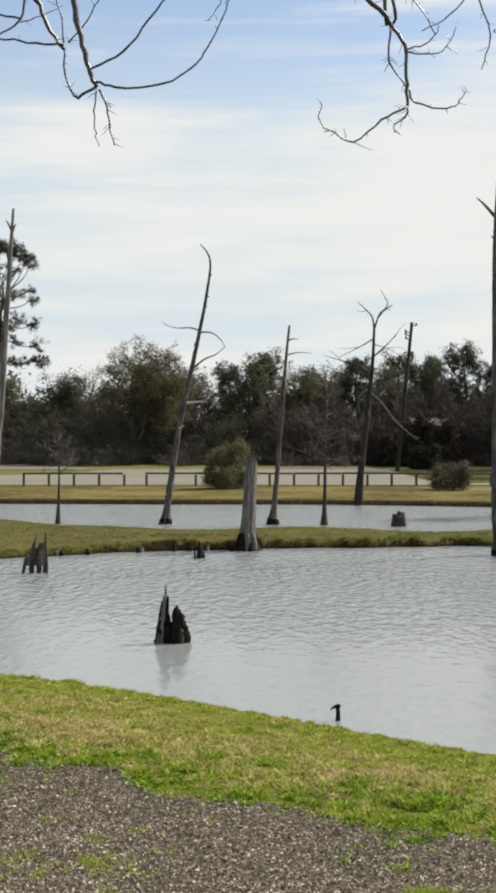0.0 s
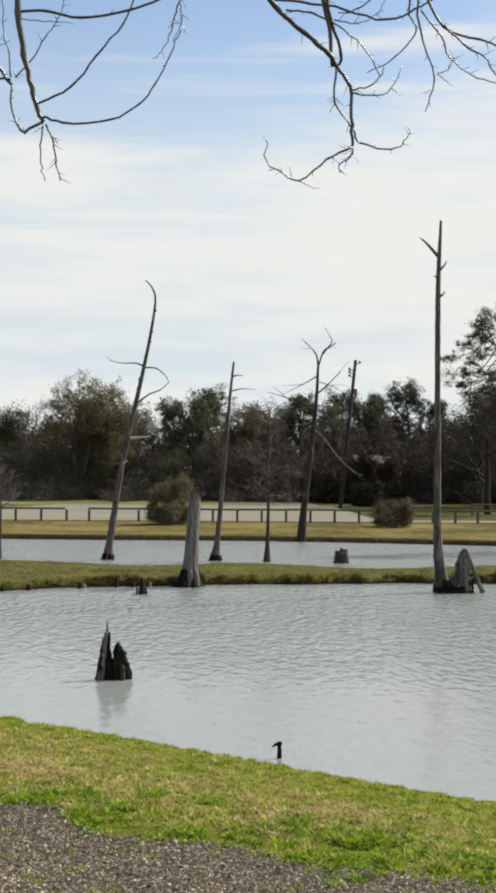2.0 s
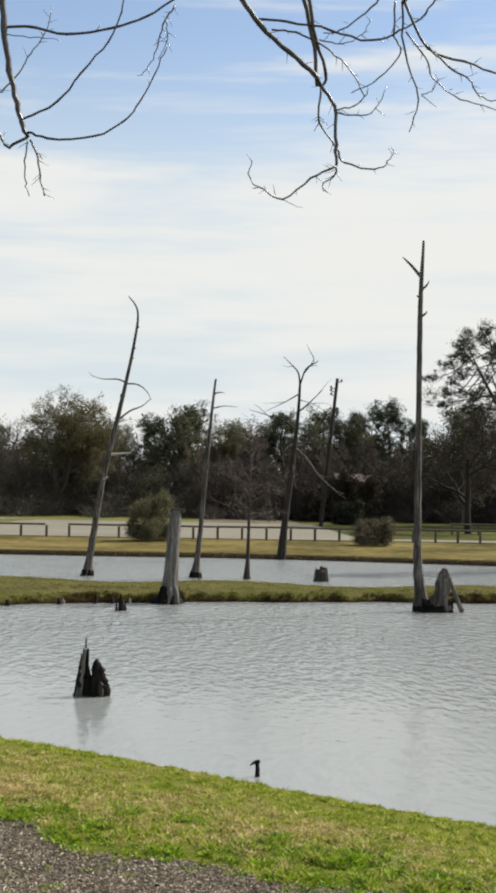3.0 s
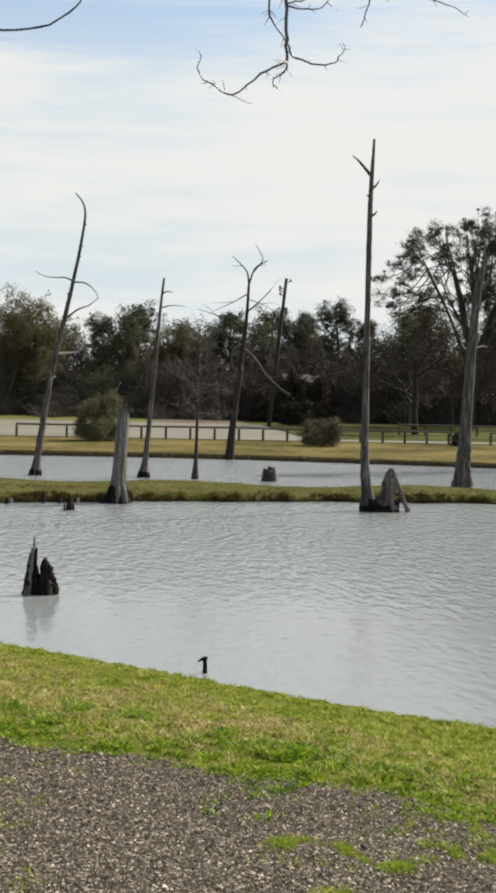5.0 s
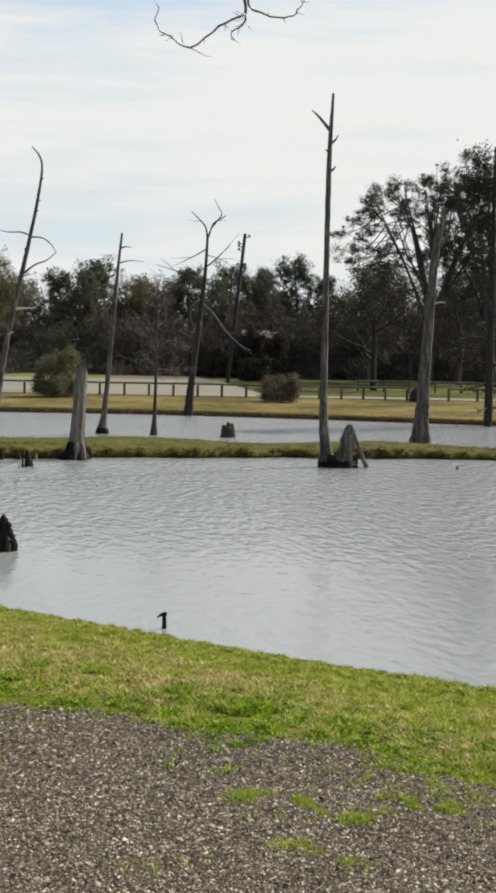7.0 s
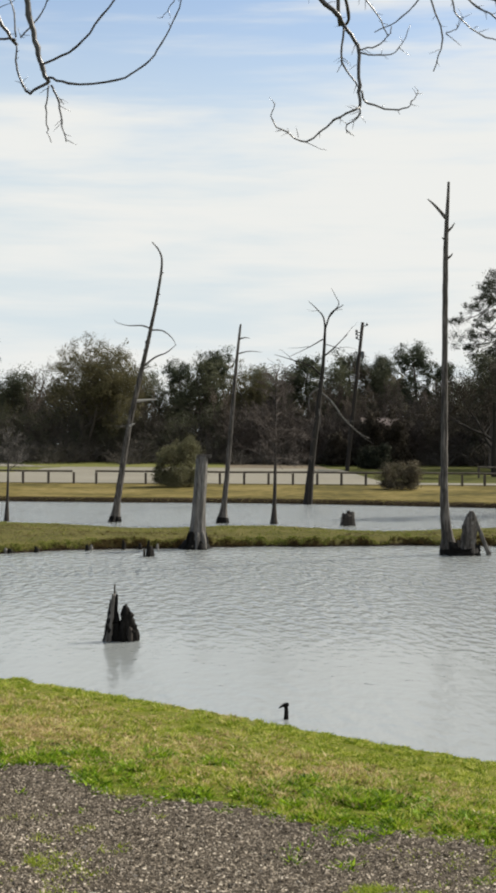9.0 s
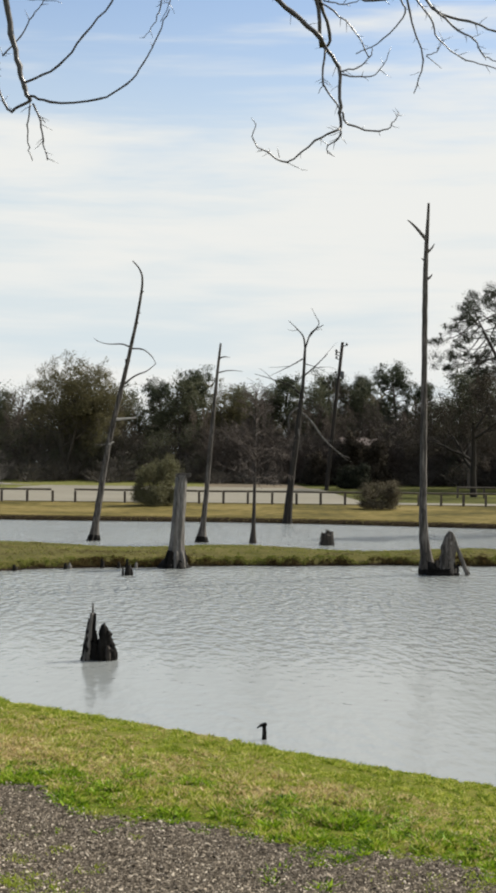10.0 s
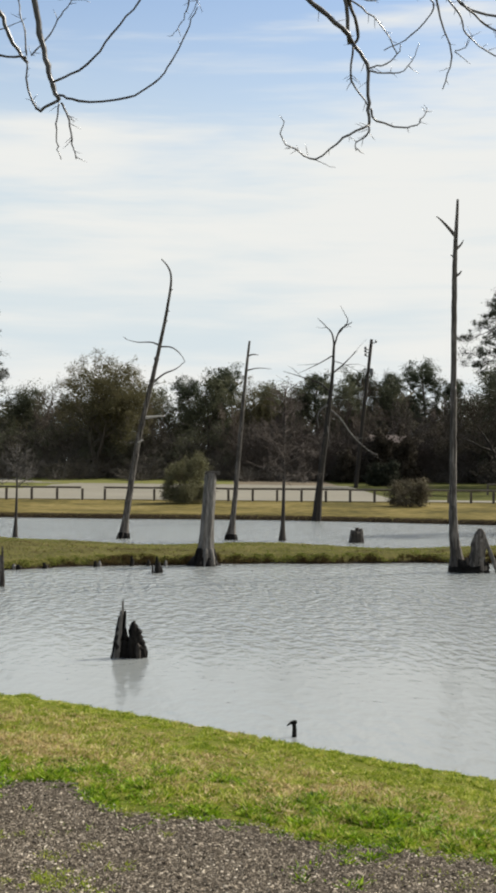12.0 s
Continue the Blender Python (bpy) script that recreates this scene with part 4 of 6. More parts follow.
def limbs_shape(out, sides=(8, 5, 3, 3, 3), least=0.0):
    s = Shape()
    for pts, rad, level in out:
        s.tube(pts, [max(r, least) for r in rad], sides[min(level, len(sides) - 1)], caps=False)
    return s


def leaf_cloud(rng, centres, radius, count, size, flat=1.0, ragged=0.35, subs=4):
    """Leaf sprays round the centres: each clump is a few uneven lobes that thin out outwards; every spray is a triangle."""
    C = np.array([tuple(c) for c in centres])
    r = np.random.RandomState(rng.randint(0, 10 ** 6))
    n = len(C) * count
    squash = np.array([1, 1, flat])
    reach = radius * np.clip(1 + ragged * r.normal(size=len(C)), 0.4, 1.9)
    lobe = r.normal(size=(len(C), subs, 3))
    lobe /= np.linalg.norm(lobe, axis=2)[:, :, None]
    lobe *= (reach[:, None] * r.uniform(0.15, 0.85, (len(C), subs)))[:, :, None] * squash
    lobe_size = reach[:, None] * r.uniform(0.22, 0.50, (len(C), subs))
    who = r.choice(len(C), n, p=reach ** 1.5 / np.sum(reach ** 1.5))
    sub = r.randint(0, subs, n)
    off = lobe[who, sub] + r.normal(size=(n, 3)) * lobe_size[who, sub][:, None] * 0.62 * np.array([1, 1, 0.5 + 0.5 * flat])
    P = C[who] + off
    dirs = off / np.maximum(np.linalg.norm(off, axis=1), 1e-5)[:, None]
    a = r.normal(size=(n, 3))
    a /= np.linalg.norm(a, axis=1)[:, None]
    b = np.cross(a, r.normal(size=(n, 3)))
    b /= np.linalg.norm(b, axis=1)[:, None]
    g = np.cross(b, a)
    turn = np.where((g * dirs).sum(1) < 0, -1.0, 1.0)[:, None]
    b, g = b * turn, g * turn
    N = dirs * np.array([1, 1, 1 / flat]) * 0.7 + g * 0.4 + np.array([0, 0, 0.3])
    N = np.repeat(N / np.linalg.norm(N, axis=1)[:, None], 3, axis=0)
    sz = (size * r.uniform(0.5, 1.4, n))[:, None]
    V = np.stack([P - a * sz, P + b * sz * 0.8, P + a * sz], 1).reshape(-1, 3)
    T = np.arange(n)[:, None] * 3 + np.array([[0, 1, 2]])
    return V, T, N


def twig_haze(r, x, y, z, reach, wide, count, spread=0.55, girth=0.011):
    """Bare winter growth: bundles of slender twigs that fan upwards and outwards from low stems, as corner and triangle arrays."""
    n = len(x) * count
    who = np.repeat(np.arange(len(x)), count)
    h = reach[who]
    k = r.random_sample(n)
    out_way = r.normal(size=(n, 2)) * spread
    base = np.stack([x[who] + out_way[:, 0] * wide * (0.25 + 0.75 * k), y[who] + out_way[:, 1] * wide * (0.25 + 0.75 * k), z[who] + h * k * 0.88], 1)
    way = np.stack([out_way[:, 0] + r.normal(0, 0.45, n), out_way[:, 1] + r.normal(0, 0.45, n), r.uniform(0.15, 1.0, n)], 1)
    way /= np.linalg.norm(way, axis=1)[:, None]
    length = r.uniform(0.35, 1.15, n) * (1.15 - 0.55 * k)
    side = np.cross(way, r.normal(size=(n, 3)))
    side /= np.linalg.norm(side, axis=1)[:, None]
    w = (girth * r.uniform(0.6, 1.6, n))[:, None]
    V = np.stack([base - side * w, base + side * w, base + way * length[:, None]], 1).reshape(-1, 3)
    T = np.arange(n)[:, None] * 3 + np.array([[0, 1, 2]])
    return V, T


def tree(name, label, category, seed, kind, tall, wide, leaf=None, bark=None, group="woods beyond the road", leaves=20, size=0.16, clump=0.7, share=1.0, dome=0):
    """A whole tree of one habit, standing at the origin; copies are set out later."""
    rng = random.Random(seed)
    root = thing(name, (0, 0, 0), label, category, group)
    out, tips = [], []
    up = Vector((rng.uniform(-0.05, 0.05), rng.uniform(-0.05, 0.05), 1))
    if kind == "oak":
        grow(rng, (0, 0, -0.3), up, tall * 0.62, tall * 0.03, 0, 3, out, tips, 0.62, (4, 6), 0.0, 0.62, 5, 0.22)
    elif kind == "pine":
        trunk = bend([(0, 0, -0.3), (rng.uniform(-0.3, 0.3), 0, tall * 0.4), (rng.uniform(-0.5, 0.5), 0, tall * 0.75), (rng.uniform(-0.4, 0.4), 0, tall * 0.97)], 6)
        rad = [tall * 0.02 * (1 - 0.8 * i / (len(trunk) - 1)) for i in range(len(trunk))]
        out.append((trunk, rad, 0))
        for i in range(24):
            k = 0.46 + 0.53 * (i + rng.random()) / 24
            j = min(len(trunk) - 2, int(k * (len(trunk) - 1)))
            a = 2.4 * i + rng.uniform(-0.5, 0.5)
            reach = wide * 0.5 * math.sqrt(max(0.08, 1 - ((k - 0.74) / 0.31) ** 2)) * rng.uniform(0.55, 1.05)
            grow(rng, trunk[j], (math.cos(a), math.sin(a), 0.1 + 0.7 * (k - 0.45)), reach * 0.8, rad[j] * 0.4, 1, 2, out, tips, 0.6, (3, 5), 0.0, 0.5, 4, 0.4)
        tips.append(trunk[-1])
    elif kind == "umbrella":
        trunk = bend([(0, 0, -0.3), (0.1, 0, tall * 0.3), (-0.12, 0, tall * 0.6), (0.0, 0, tall * 0.72)], 6)
        rad = [tall * 0.017 * (1 - 0.6 * i / (len(trunk) - 1)) for i in range(len(trunk))]
        out.append((trunk, rad, 0))
        forks = []
        for fx in (-1.6, -0.35, 0.3, 1.7):
            top = Vector((fx + rng.uniform(-0.25, 0.25), rng.uniform(-0.9, 0.9), rng.uniform(15.6, 16.6)))
            low = trunk[rng.randint(13, 18)]
            forks.append(bend([low, low.lerp(top, 0.3) + Vector((0.15 * fx + rng.uniform(-0.35, 0.35), rng.uniform(-0.3, 0.3), -0.2)), low.lerp(top, 0.65) + Vector((rng.uniform(-0.4, 0.4), rng.uniform(-0.3, 0.3), 0.1)), top], 3))
            out.append((forks[-1], [0.12 - 0.007 * k for k in range(10)], 0))
        # a flat open top over scattered lower plates of needles: aside, up, breadth
        for px, pz, pw in ((-2.3, 17.9, 1.0), (-1.5, 18.25, 1.2), (-0.9, 18.35, 1.2), (-0.1, 18.3, 1.3), (0.7, 18.1, 1.4), (1.3, 17.8, 1.3), (2.0, 17.5, 1.2), (2.6, 17.1, 1.1), (3.1, 16.6, 0.7), (-2.6, 16.3, 0.5), (-0.7, 16.3, 0.6),
                           (1.2, 16.1, 0.5), (2.7, 14.5, 0.6), (3.1, 13.8, 0.5), (1.5, 13.9, 0.8), (-1.8, 14.0, 0.7), (-0.5, 14.4, 0.6), (1.6, 12.2, 0.8), (3.0, 11.7, 0.8), (0.8, 11.3, 0.8),
                           (-1.3, 11.6, 0.6), (-0.6, 10.5, 0.8), (-1.9, 10.6, 0.6), (1.6, 10.2, 0.7), (3.4, 9.8, 0.8), (3.0, 8.7, 0.9), (4.2, 8.5, 0.8), (1.6, 8.4, 0.8), (-1.9, 7.8, 0.8), (-1.2, 7.0, 0.6)):
            q = Vector((px, rng.uniform(-1.3, 1.3), pz))
            fork = forks[min(len(forks) - 1, max(0, int((px + 3.0) / 6.4 * len(forks))))]
            b = fork[rng.randint(3, len(fork) - 1)] if pz > 15.0 else trunk[max(4, min(17, int(18 * (pz - 0.25 * abs(px) - 0.6) / (tall * 0.72))))]
            m = b.lerp(q, 0.55) + Vector((rng.uniform(-0.35, 0.35), 0, rng.uniform(-0.6, 0.2)))
            out.append((bend([b, m, q], 4), [0.065 - 0.006 * k for k in range(9)], 0))
            for _ in range(int(14 * pw)):
                e = q + Vector((rng.uniform(-1, 1) * pw, rng.uniform(-1, 1) * pw, rng.uniform(-0.3, 0.2) if pz > 16.5 else rng.uniform(-0.45, 0.4)))
                out.append((bend([m.lerp(q, 0.6), (q + e) / 2 + Vector((0, 0, -0.1)), e], 2), [0.035, 0.03, 0.025, 0.02, 0.015], 1))
                tips.append(e)
    elif kind == "larch":
        trunk = bend([(0, 0, -0.3), (0.0, 0, tall * 0.4), (-0.08, 0, tall * 0.75), (-0.15, 0, tall * 0.97)], 6)
        rad = [tall * 0.0155 * (1 - 0.8 * i / (len(trunk) - 1)) for i in range(len(trunk))]
        out.append((trunk, rad, 0))
        for i in range(64):
            k = 0.14 + 0.84 * (i + rng.random()) / 64
            j = min(len(trunk) - 2, int(k * (len(trunk) - 1)))
            a = rng.uniform(0, 2 * math.pi)
            reach = wide * 0.42 * (1.12 - 0.55 * k) * rng.uniform(0.5, 1.05)
            grow(rng, trunk[j], (math.cos(a), math.sin(a), 0.05), reach, rad[j] * 0.28, 1, 3, out, tips, 0.55, (4, 5), 0.06, 0.42, 4, 0.3)
        tips.append(trunk[-1])
    elif kind == "bare":
        grow(rng, (0, 0, -0.3), up, tall * 0.55, tall * 0.022, 0, 4, out, tips, 0.55, (5, 6), -0.03, 0.60, 5, 0.2)
    elif kind == "vase":
        # upright stems fan out from a low fork and carry leaf clumps on the rim of a dome
        stems = []
        for i in range(14):
            a = 2.4 * i + rng.uniform(-0.2, 0.2)
            lean = (0.16, 0.30, 0.40)[i % 3] * rng.uniform(0.85, 1.1)
            c, s = math.cos(a) * wide * lean, math.sin(a) * wide * lean
            rise = tall * (0.62 + 0.27 * math.sqrt(max(0.0, 1 - (lean / 0.46) ** 2)))
            line = [(0.02 * c, 0.02 * s, -0.3), (0.06 * c, 0.06 * s, 0.26 * tall), (0.34 * c, 0.34 * s, 0.26 * tall + 0.42 * (rise - 0.26 * tall)), (0.68 * c, 0.68 * s, 0.26 * tall + 0.74 * (rise - 0.26 * tall)), (c, s, rise)]
            stems.append(bend([(u + rng.uniform(-0.2, 0.2) * (w > 1), v + rng.uniform(-0.2, 0.2) * (w > 1), w) for u, v, w in line], 5))
            out.append((stems[-1], [tall * 0.0105 * (1 - 0.80 * k / 20) for k in range(21)], 0))
        for i in range(92):
            a, u = 2.4 * i, -0.34 + 1.31 * ((i * 0.7549) % 1.0)
            k = rng.uniform(0.88, 1.0) if rng.random() < 0.8 else rng.uniform(0.6, 0.8)
            h = math.sqrt(max(0.02, 1 - u * u))
            q = Vector((0.5 * wide * k * h * math.cos(a), 0.5 * wide * k * h * math.sin(a), tall * (0.62 + 0.36 * k * u)))
            stem = min(stems, key=lambda p: (p[-1] - q).length)
            b = stem[rng.randint(11, 19)]
            m = b.lerp(q, 0.5) + Vector((rng.uniform(-0.4, 0.4), rng.uniform(-0.4, 0.4), rng.uniform(-0.6, 0.1)))
            out.append((bend([b, m, q], 4), [0.055 - 0.005 * j for j in range(9)], 0))
            for _ in range(rng.randint(2, 6)):
                e = q + Vector((rng.gauss(0, 0.50), rng.gauss(0, 0.50), rng.gauss(0.0, 0.26)))
                out.append((bend([m.lerp(q, rng.uniform(0.3, 0.8)), (m + e) / 2 + Vector((0, 0, 0.1)), e], 2), [0.026, 0.022, 0.019, 0.016, 0.013], 2))
            tips.append(q)
    # set the spread to its width and height
    if kind == "umbrella":
        tips = [Vector((wide / 2 - clump * 0.6, 0, tall - clump * 0.6))]
    far = max(max(abs(p.x), abs(p.y)) for p in tips)
    top = max(p.z for p in tips)
    fx, fz = (wide / 2 - (clump if leaf else 0) * 0.6) / far, (tall - (clump if leaf else 0) * 0.6) / top
    for pts, rad, level in out:
        for p in pts:
            p.x, p.y, p.z = p.x * fx, p.y * fx, p.z * fz if p.z > 0 else p.z
    ends = [pts[-1] for pts, rad, level in out if level >= 1 and rng.random() < share and (kind != "larch" or pts[-1].z > tall * (0.5 + 0.25 * rng.random()))]
    for i in range(dome):
        # outer clumps that round the crown off
        a, u = 2.4 * i, rng.uniform(-0.1, 1.0)
        h = math.sqrt(1 - u * u * 0.98)
        k = rng.uniform(0.55, 1.0)
        ends.append(Vector((0.42 * wide * k * h * math.cos(a), 0.42 * wide * k * h * math.sin(a), tall * (0.52 + 0.38 * k * u) + rng.uniform(-0.4, 0.3))))
    part("trunk", limbs_shape([o for o in out if o[2] <= 1], (10, 6)), bark or M_TRUNK, root)
    fine = [o for o in out if o[2] > 1]
    if fine:
        tagged(part("twig_mass", limbs_shape(fine, (8, 5, 3, 3, 3), {"bare": 0.017, "larch": 0.011}.get(kind, 0.008)), bark or M_TRUNK, root), kind="stuff")
    if leaf:
        V, T, N = leaf_cloud(rng, ends, clump, leaves, size, {"pine": 0.58, "umbrella": 0.65, "vase": 0.75}.get(kind, 0.8), 0.6 if kind == "vase" else 0.35, 6 if kind == "vase" else 4)
        part("crown", triangles("crown", V, T, leaf, None, N), None, root)
    return root


def set_out(first, spots):
    """The first tree goes to the first spot, copies to the others: (x, y, scale, width scale, turn)."""
    m = [Matrix.LocRotScale((x, y, float(height(x, y))), Euler((0, 0, turn)), (k * w, k * w, k)) for x, y, k, w, turn in spots]
    for i in range(1, len(m)):
        copy_thing(first, m[i])
    first.matrix_basis = m[0]


OAKS = [tree("evergreen_oak", "dark evergreen oak at the edge of the woods", "tree", s, "oak", 8.5, 8.0, M_OAK, leaves=112, size=0.090, clump=0.95) for s in (51, 52)]
OLIVES = [tree("olive_leaved_tree", "round-headed tree with thin olive-brown winter foliage", "tree", 53, "oak", 10.5, 9.2, M_OLIVE, leaves=96, size=0.068, clump=0.66, dome=210)]
BARES = [tree("bare_tree", "leafless grey-brown tree in the winter woods", "tree", s, "bare", 8.5, 6.5, None, M_BARE) for s in (54, 55)]
RUSSETS = [tree("russet_tree", "leafless tree with a haze of russet twigs", "tree", 56, "bare", 8.0, 6.5, None, M_REDTWIG)]
PINES = [tree("pine", "dark pine with layered clumps above the woods", "pine tree", s, "pine", 10.5, 4.5, M_PINE, leaves=130, size=0.075, clump=0.62) for s in (57, 58)]
set_out(OAKS[0], [(-20.5, 118, 0.85, 1.2, 0.3), (-14.5, 119, 0.92, 1.1, 2.0), (0.0, 118, 1.043, 0.85, 4.2), (11.8, 117, 1.0, 1.0, 1.1), (15.5, 119, 0.989, 1.0, 0.6), (24.0, 112, 1.12, 1.0, 2.6), (31.5, 108, 1.1, 1.1, 0.9),
                  (-28, 122, 1.0, 1.2, 3.0), (38, 112, 1.1, 1.2, 5.0)])
set_out(OAKS[1], [(-17.3, 121, 0.88, 0.9, 1.3), (4.6, 122, 1.021, 1.2, 0.4), (8.2, 119, 1.0, 1.0, 3.3), (-3.2, 121, 0.97, 0.9, 5.3), (27.5, 116, 1.2, 1.0, 4.1), (31.0, 117, 1.3, 1.0, 0.9), (20.5, 118, 0.86, 1.0, 2.2)])
set_out(OLIVES[0], [(-8.9, 113.8, 1.04, 0.95, 0.2), (-6.9, 115.5, 0.92, 0.85, 3.4), (4.4, 118.5, 0.839, 0.75, 2.5), (-6.0, 121, 0.8, 0.8, 4.0), (-24, 117, 0.7, 0.9, 1.2), (33, 115, 0.8, 0.9, 1.9)])
set_out(BARES[0], [(-12.8, 118, 0.92, 0.7, 0.5), (14.4, 120, 1.097, 0.7, 1.5), (19.6, 117, 0.9, 0.8, 3.5), (-4.6, 117, 0.8, 0.7, 2.2), (16.8, 115, 0.86, 0.8, 0.7), (22.5, 109, 0.8, 0.8, 5.2),
                   (29.0, 106, 0.85, 0.9, 2.9), (21.6, 103, 1.2, 0.9, 3.6), (27.6, 100, 1.3, 0.9, 1.0)])
set_out(BARES[1], [(-22.8, 119, 0.9, 0.9, 1.8), (9.8, 114, 0.774, 0.8, 2.8), (12.9, 113, 0.752, 0.9, 4.4), (25.8, 107, 0.8, 0.9, 1.0), (1.9, 115, 0.752, 0.7, 0.1), (35.0, 106, 0.8, 1.0, 3.7)])
set_out(RUSSETS[0], [(7.7, 114, 0.914, 1.0, 0.9), (11.0, 116, 0.86, 0.8, 3.9), (18.6, 113, 0.774, 0.9, 2.0), (5.2, 113, 0.699, 0.8, 5.0), (32.5, 103, 0.8, 0.8, 1.4), (24.8, 98, 1.1, 0.9, 2.2), (29.2, 96, 1.1, 0.9, 0.3)])
set_out(PINES[0], [(1.3, 119, 0.935, 0.9, 0.8), (-22.6, 116, 1.28, 0.85, 1.2), (18.4, 119, 1.0, 0.9, 2.3), (13.0, 121, 0.924, 1.0, 4.8), (-1.6, 120, 0.84, 0.9, 3.1)])
set_out(PINES[1], [(15.9, 121, 0.892, 0.8, 1.8), (21.0, 120, 0.84, 0.8, 0.2), (9.6, 121, 0.881, 1.0, 2.9)])

tall_pine = tree("tall_pine", "tall umbrella-topped pine standing above the woods", "pine tree", 61, "umbrella", 18.7, 8.0, M_TALLLEAF, leaves=95, size=0.062, clump=0.46, group="tall trees")
set_out(tall_pine, [(-20.6, 117, 1.0, 0.82, 0.0)])
broad = tree("broad_crowned_tree", "tall many-stemmed tree with leaf tufts at its branch ends", "tree", 62, "vase", 16.9, 14.2, M_TALLLEAF, M_DARKSNAG, leaves=170, size=0.064, clump=0.44, share=1.0, group="tall trees")
set_out(broad, [(25.4, 100, 0.905, 1.09, 0.4), (30.6, 103, 1.0, 0.80, 2.4)])
bank_pine = tree("bank_pine", "dark pine at the water's edge of the far bank", "pine tree", 63, "larch", 10.7, 4.6, M_TALLLEAF, M_POLE, leaves=15, size=0.045, clump=0.36, group="tall trees")
set_out(bank_pine, [(14.6, 48.8, 1.0, 1.0, 1.0)])
park_oak = tree("park_oak", "dark low-branching oak behind the fence", "tree", 64, "oak", 7.5, 9.0, M_OAKLEAF, M_POLE, leaves=120, size=0.05, clump=0.8, group="tall trees")
set_out(park_oak, [(17.9, 84, 1.0, 1.0, 1.7)])


def brush_mass():
    """The tangle of undergrowth and thin saplings that closes the woods."""
    r = np.random.RandomState(7)

    def lie(n, y0, deep):
        x = r.uniform(-48, 54, n)
        y = y0 + r.normal(0, deep, n) - np.clip(x - 14, 0, 40) * 0.25
        return x, y, height(x, y)

    def swell(x):
        return 1 + 0.12 * np.sin(0.45 * x) + 0.10 * np.sin(1.1 * x + 1) + 0.08 * np.sin(2.3 * x)
    for y0, low, tall, n, count, girth, mat, label in (
            (111.5, 0.5, 2.6, 360, 150, 0.013, M_BRUSH, "brown winter undergrowth along the wood's edge"),
            (115.5, 2.5, 6.0, 380, 300, 0.015, M_BRUSH, "tall bare saplings and twigs inside the woods"),
            (112.8, 2.0, 5.4, 170, 330, 0.014, M_REDTWIG, "russet-brown leafless thicket before the evergreens"),
            (121.0, 5.0, 8.6, 300, 240, 0.017, M_BRUSH, "fine bare twig tops of the winter woods")):
        x, y, z = lie(n, y0, 1.3)
        if mat is M_REDTWIG:
            # this growth stands along the middle of the wood's edge
            x = 2.5 + 26.0 * (x + 48) / 102
            y = y0 + r.normal(0, 0.8, n) - np.clip(x - 14, 0, 40) * 0.25
            z = height(x, y)
        V, T = twig_haze(r, x, y, z - 0.1, r.uniform(low, tall, n) * swell(x), 1.0 + 0.12 * tall, count, 0.6, girth)
        tagged(new("brush", triangles("brush", V, T, mat)), label, "undergrowth", kind="stuff")
    for y0, low, tall, n, rad, count, size, mat, label in (
            (114.2, 0.2, 4.2, 190, 1.0, 230, 0.055, M_OAK, "dark evergreen undergrowth below the oaks"),
            (118.5, 0.2, 5.0, 420, 1.25, 190, 0.075, M_OLIVE, "olive-brown evergreen thicket inside the woods"),
            (124, -0.2, 5.4, 760, 1.5, 110, 0.22, M_DEEP, "dark evergreen thicket deep in the woods"),
            (130, -0.2, 5.4, 420, 2.0, 70, 0.42, M_DEEP, "far dark evergreen thicket of the woods")):
        x, y, z = lie(n, y0, 1.2)
        if mat is M_OAK:
            # evergreen growth fills the darker end of the wood's edge
            x = -28.0 + 30.0 * (x + 48) / 102
            y = y0 + r.normal(0, 1.0, n)
            z = height(x, y)
        z = z + low + (tall - low) * r.random_sample(n) * swell(x)
        V, T, N = leaf_cloud(random.Random(int(y0)), np.stack([x, y, z], 1), rad, count, size, 0.9)
        tagged(new("brush", triangles("brush", V, T, mat, None, N)), label, "undergrowth", kind="stuff")


brush_mass()


def shrub(at, wide, tall, leaf, label, seed, count=260, size=0.05, lean=0.12):
    rng = random.Random(seed)
    x, y = at
    root = thing("shrub", (x, y, float(height(x, y))), label, "shrub", "shrubs by the far bank")
    out, tips = [], []
    for i in range(9):
        a = 2 * math.pi * i / 9 + rng.random()
        grow(rng, (0.1 * math.cos(a), 0.1 * math.sin(a), -0.05), (0.6 * math.cos(a), 0.6 * math.sin(a), 1), tall * 0.62, 0.03, 1, 3, out, tips, 0.5, (3, 4), 0, 0.55, 3, 0.3)
    far, top = max(max(abs(p.x), abs(p.y)) for p in tips), max(p.z for p in tips)
    for pts, rad, level in out:
        for p in pts:
            p.x, p.y, p.z = p.x * wide * 0.46 / far, p.y * wide * 0.46 / far, p.z * tall * 0.95 / top
    tagged(part("twig_mass", limbs_shape(out, (4, 4, 3, 3), 0.006), M_BARE, root), kind="stuff")
    skirt = [(wide * 0.40 * k * math.cos(a), wide * 0.40 * k * math.sin(a), tall * rng.uniform(0.05, 0.35)) for a, k in [(2.4 * i, rng.uniform(0.6, 1.05)) for i in range(90)]]
    V, T, N = leaf_cloud(rng, [p[-1] for p, _, _ in out] + skirt, wide * 0.11, count // 3, size * 0.85, 0.9, 0.5)
    V[:, 2] = np.maximum(V[:, 2] * (1 + lean * V[:, 0] / wide), 0.02)
    part("crown", triangles("crown", V, T, leaf, None, N), None, root)
    return root


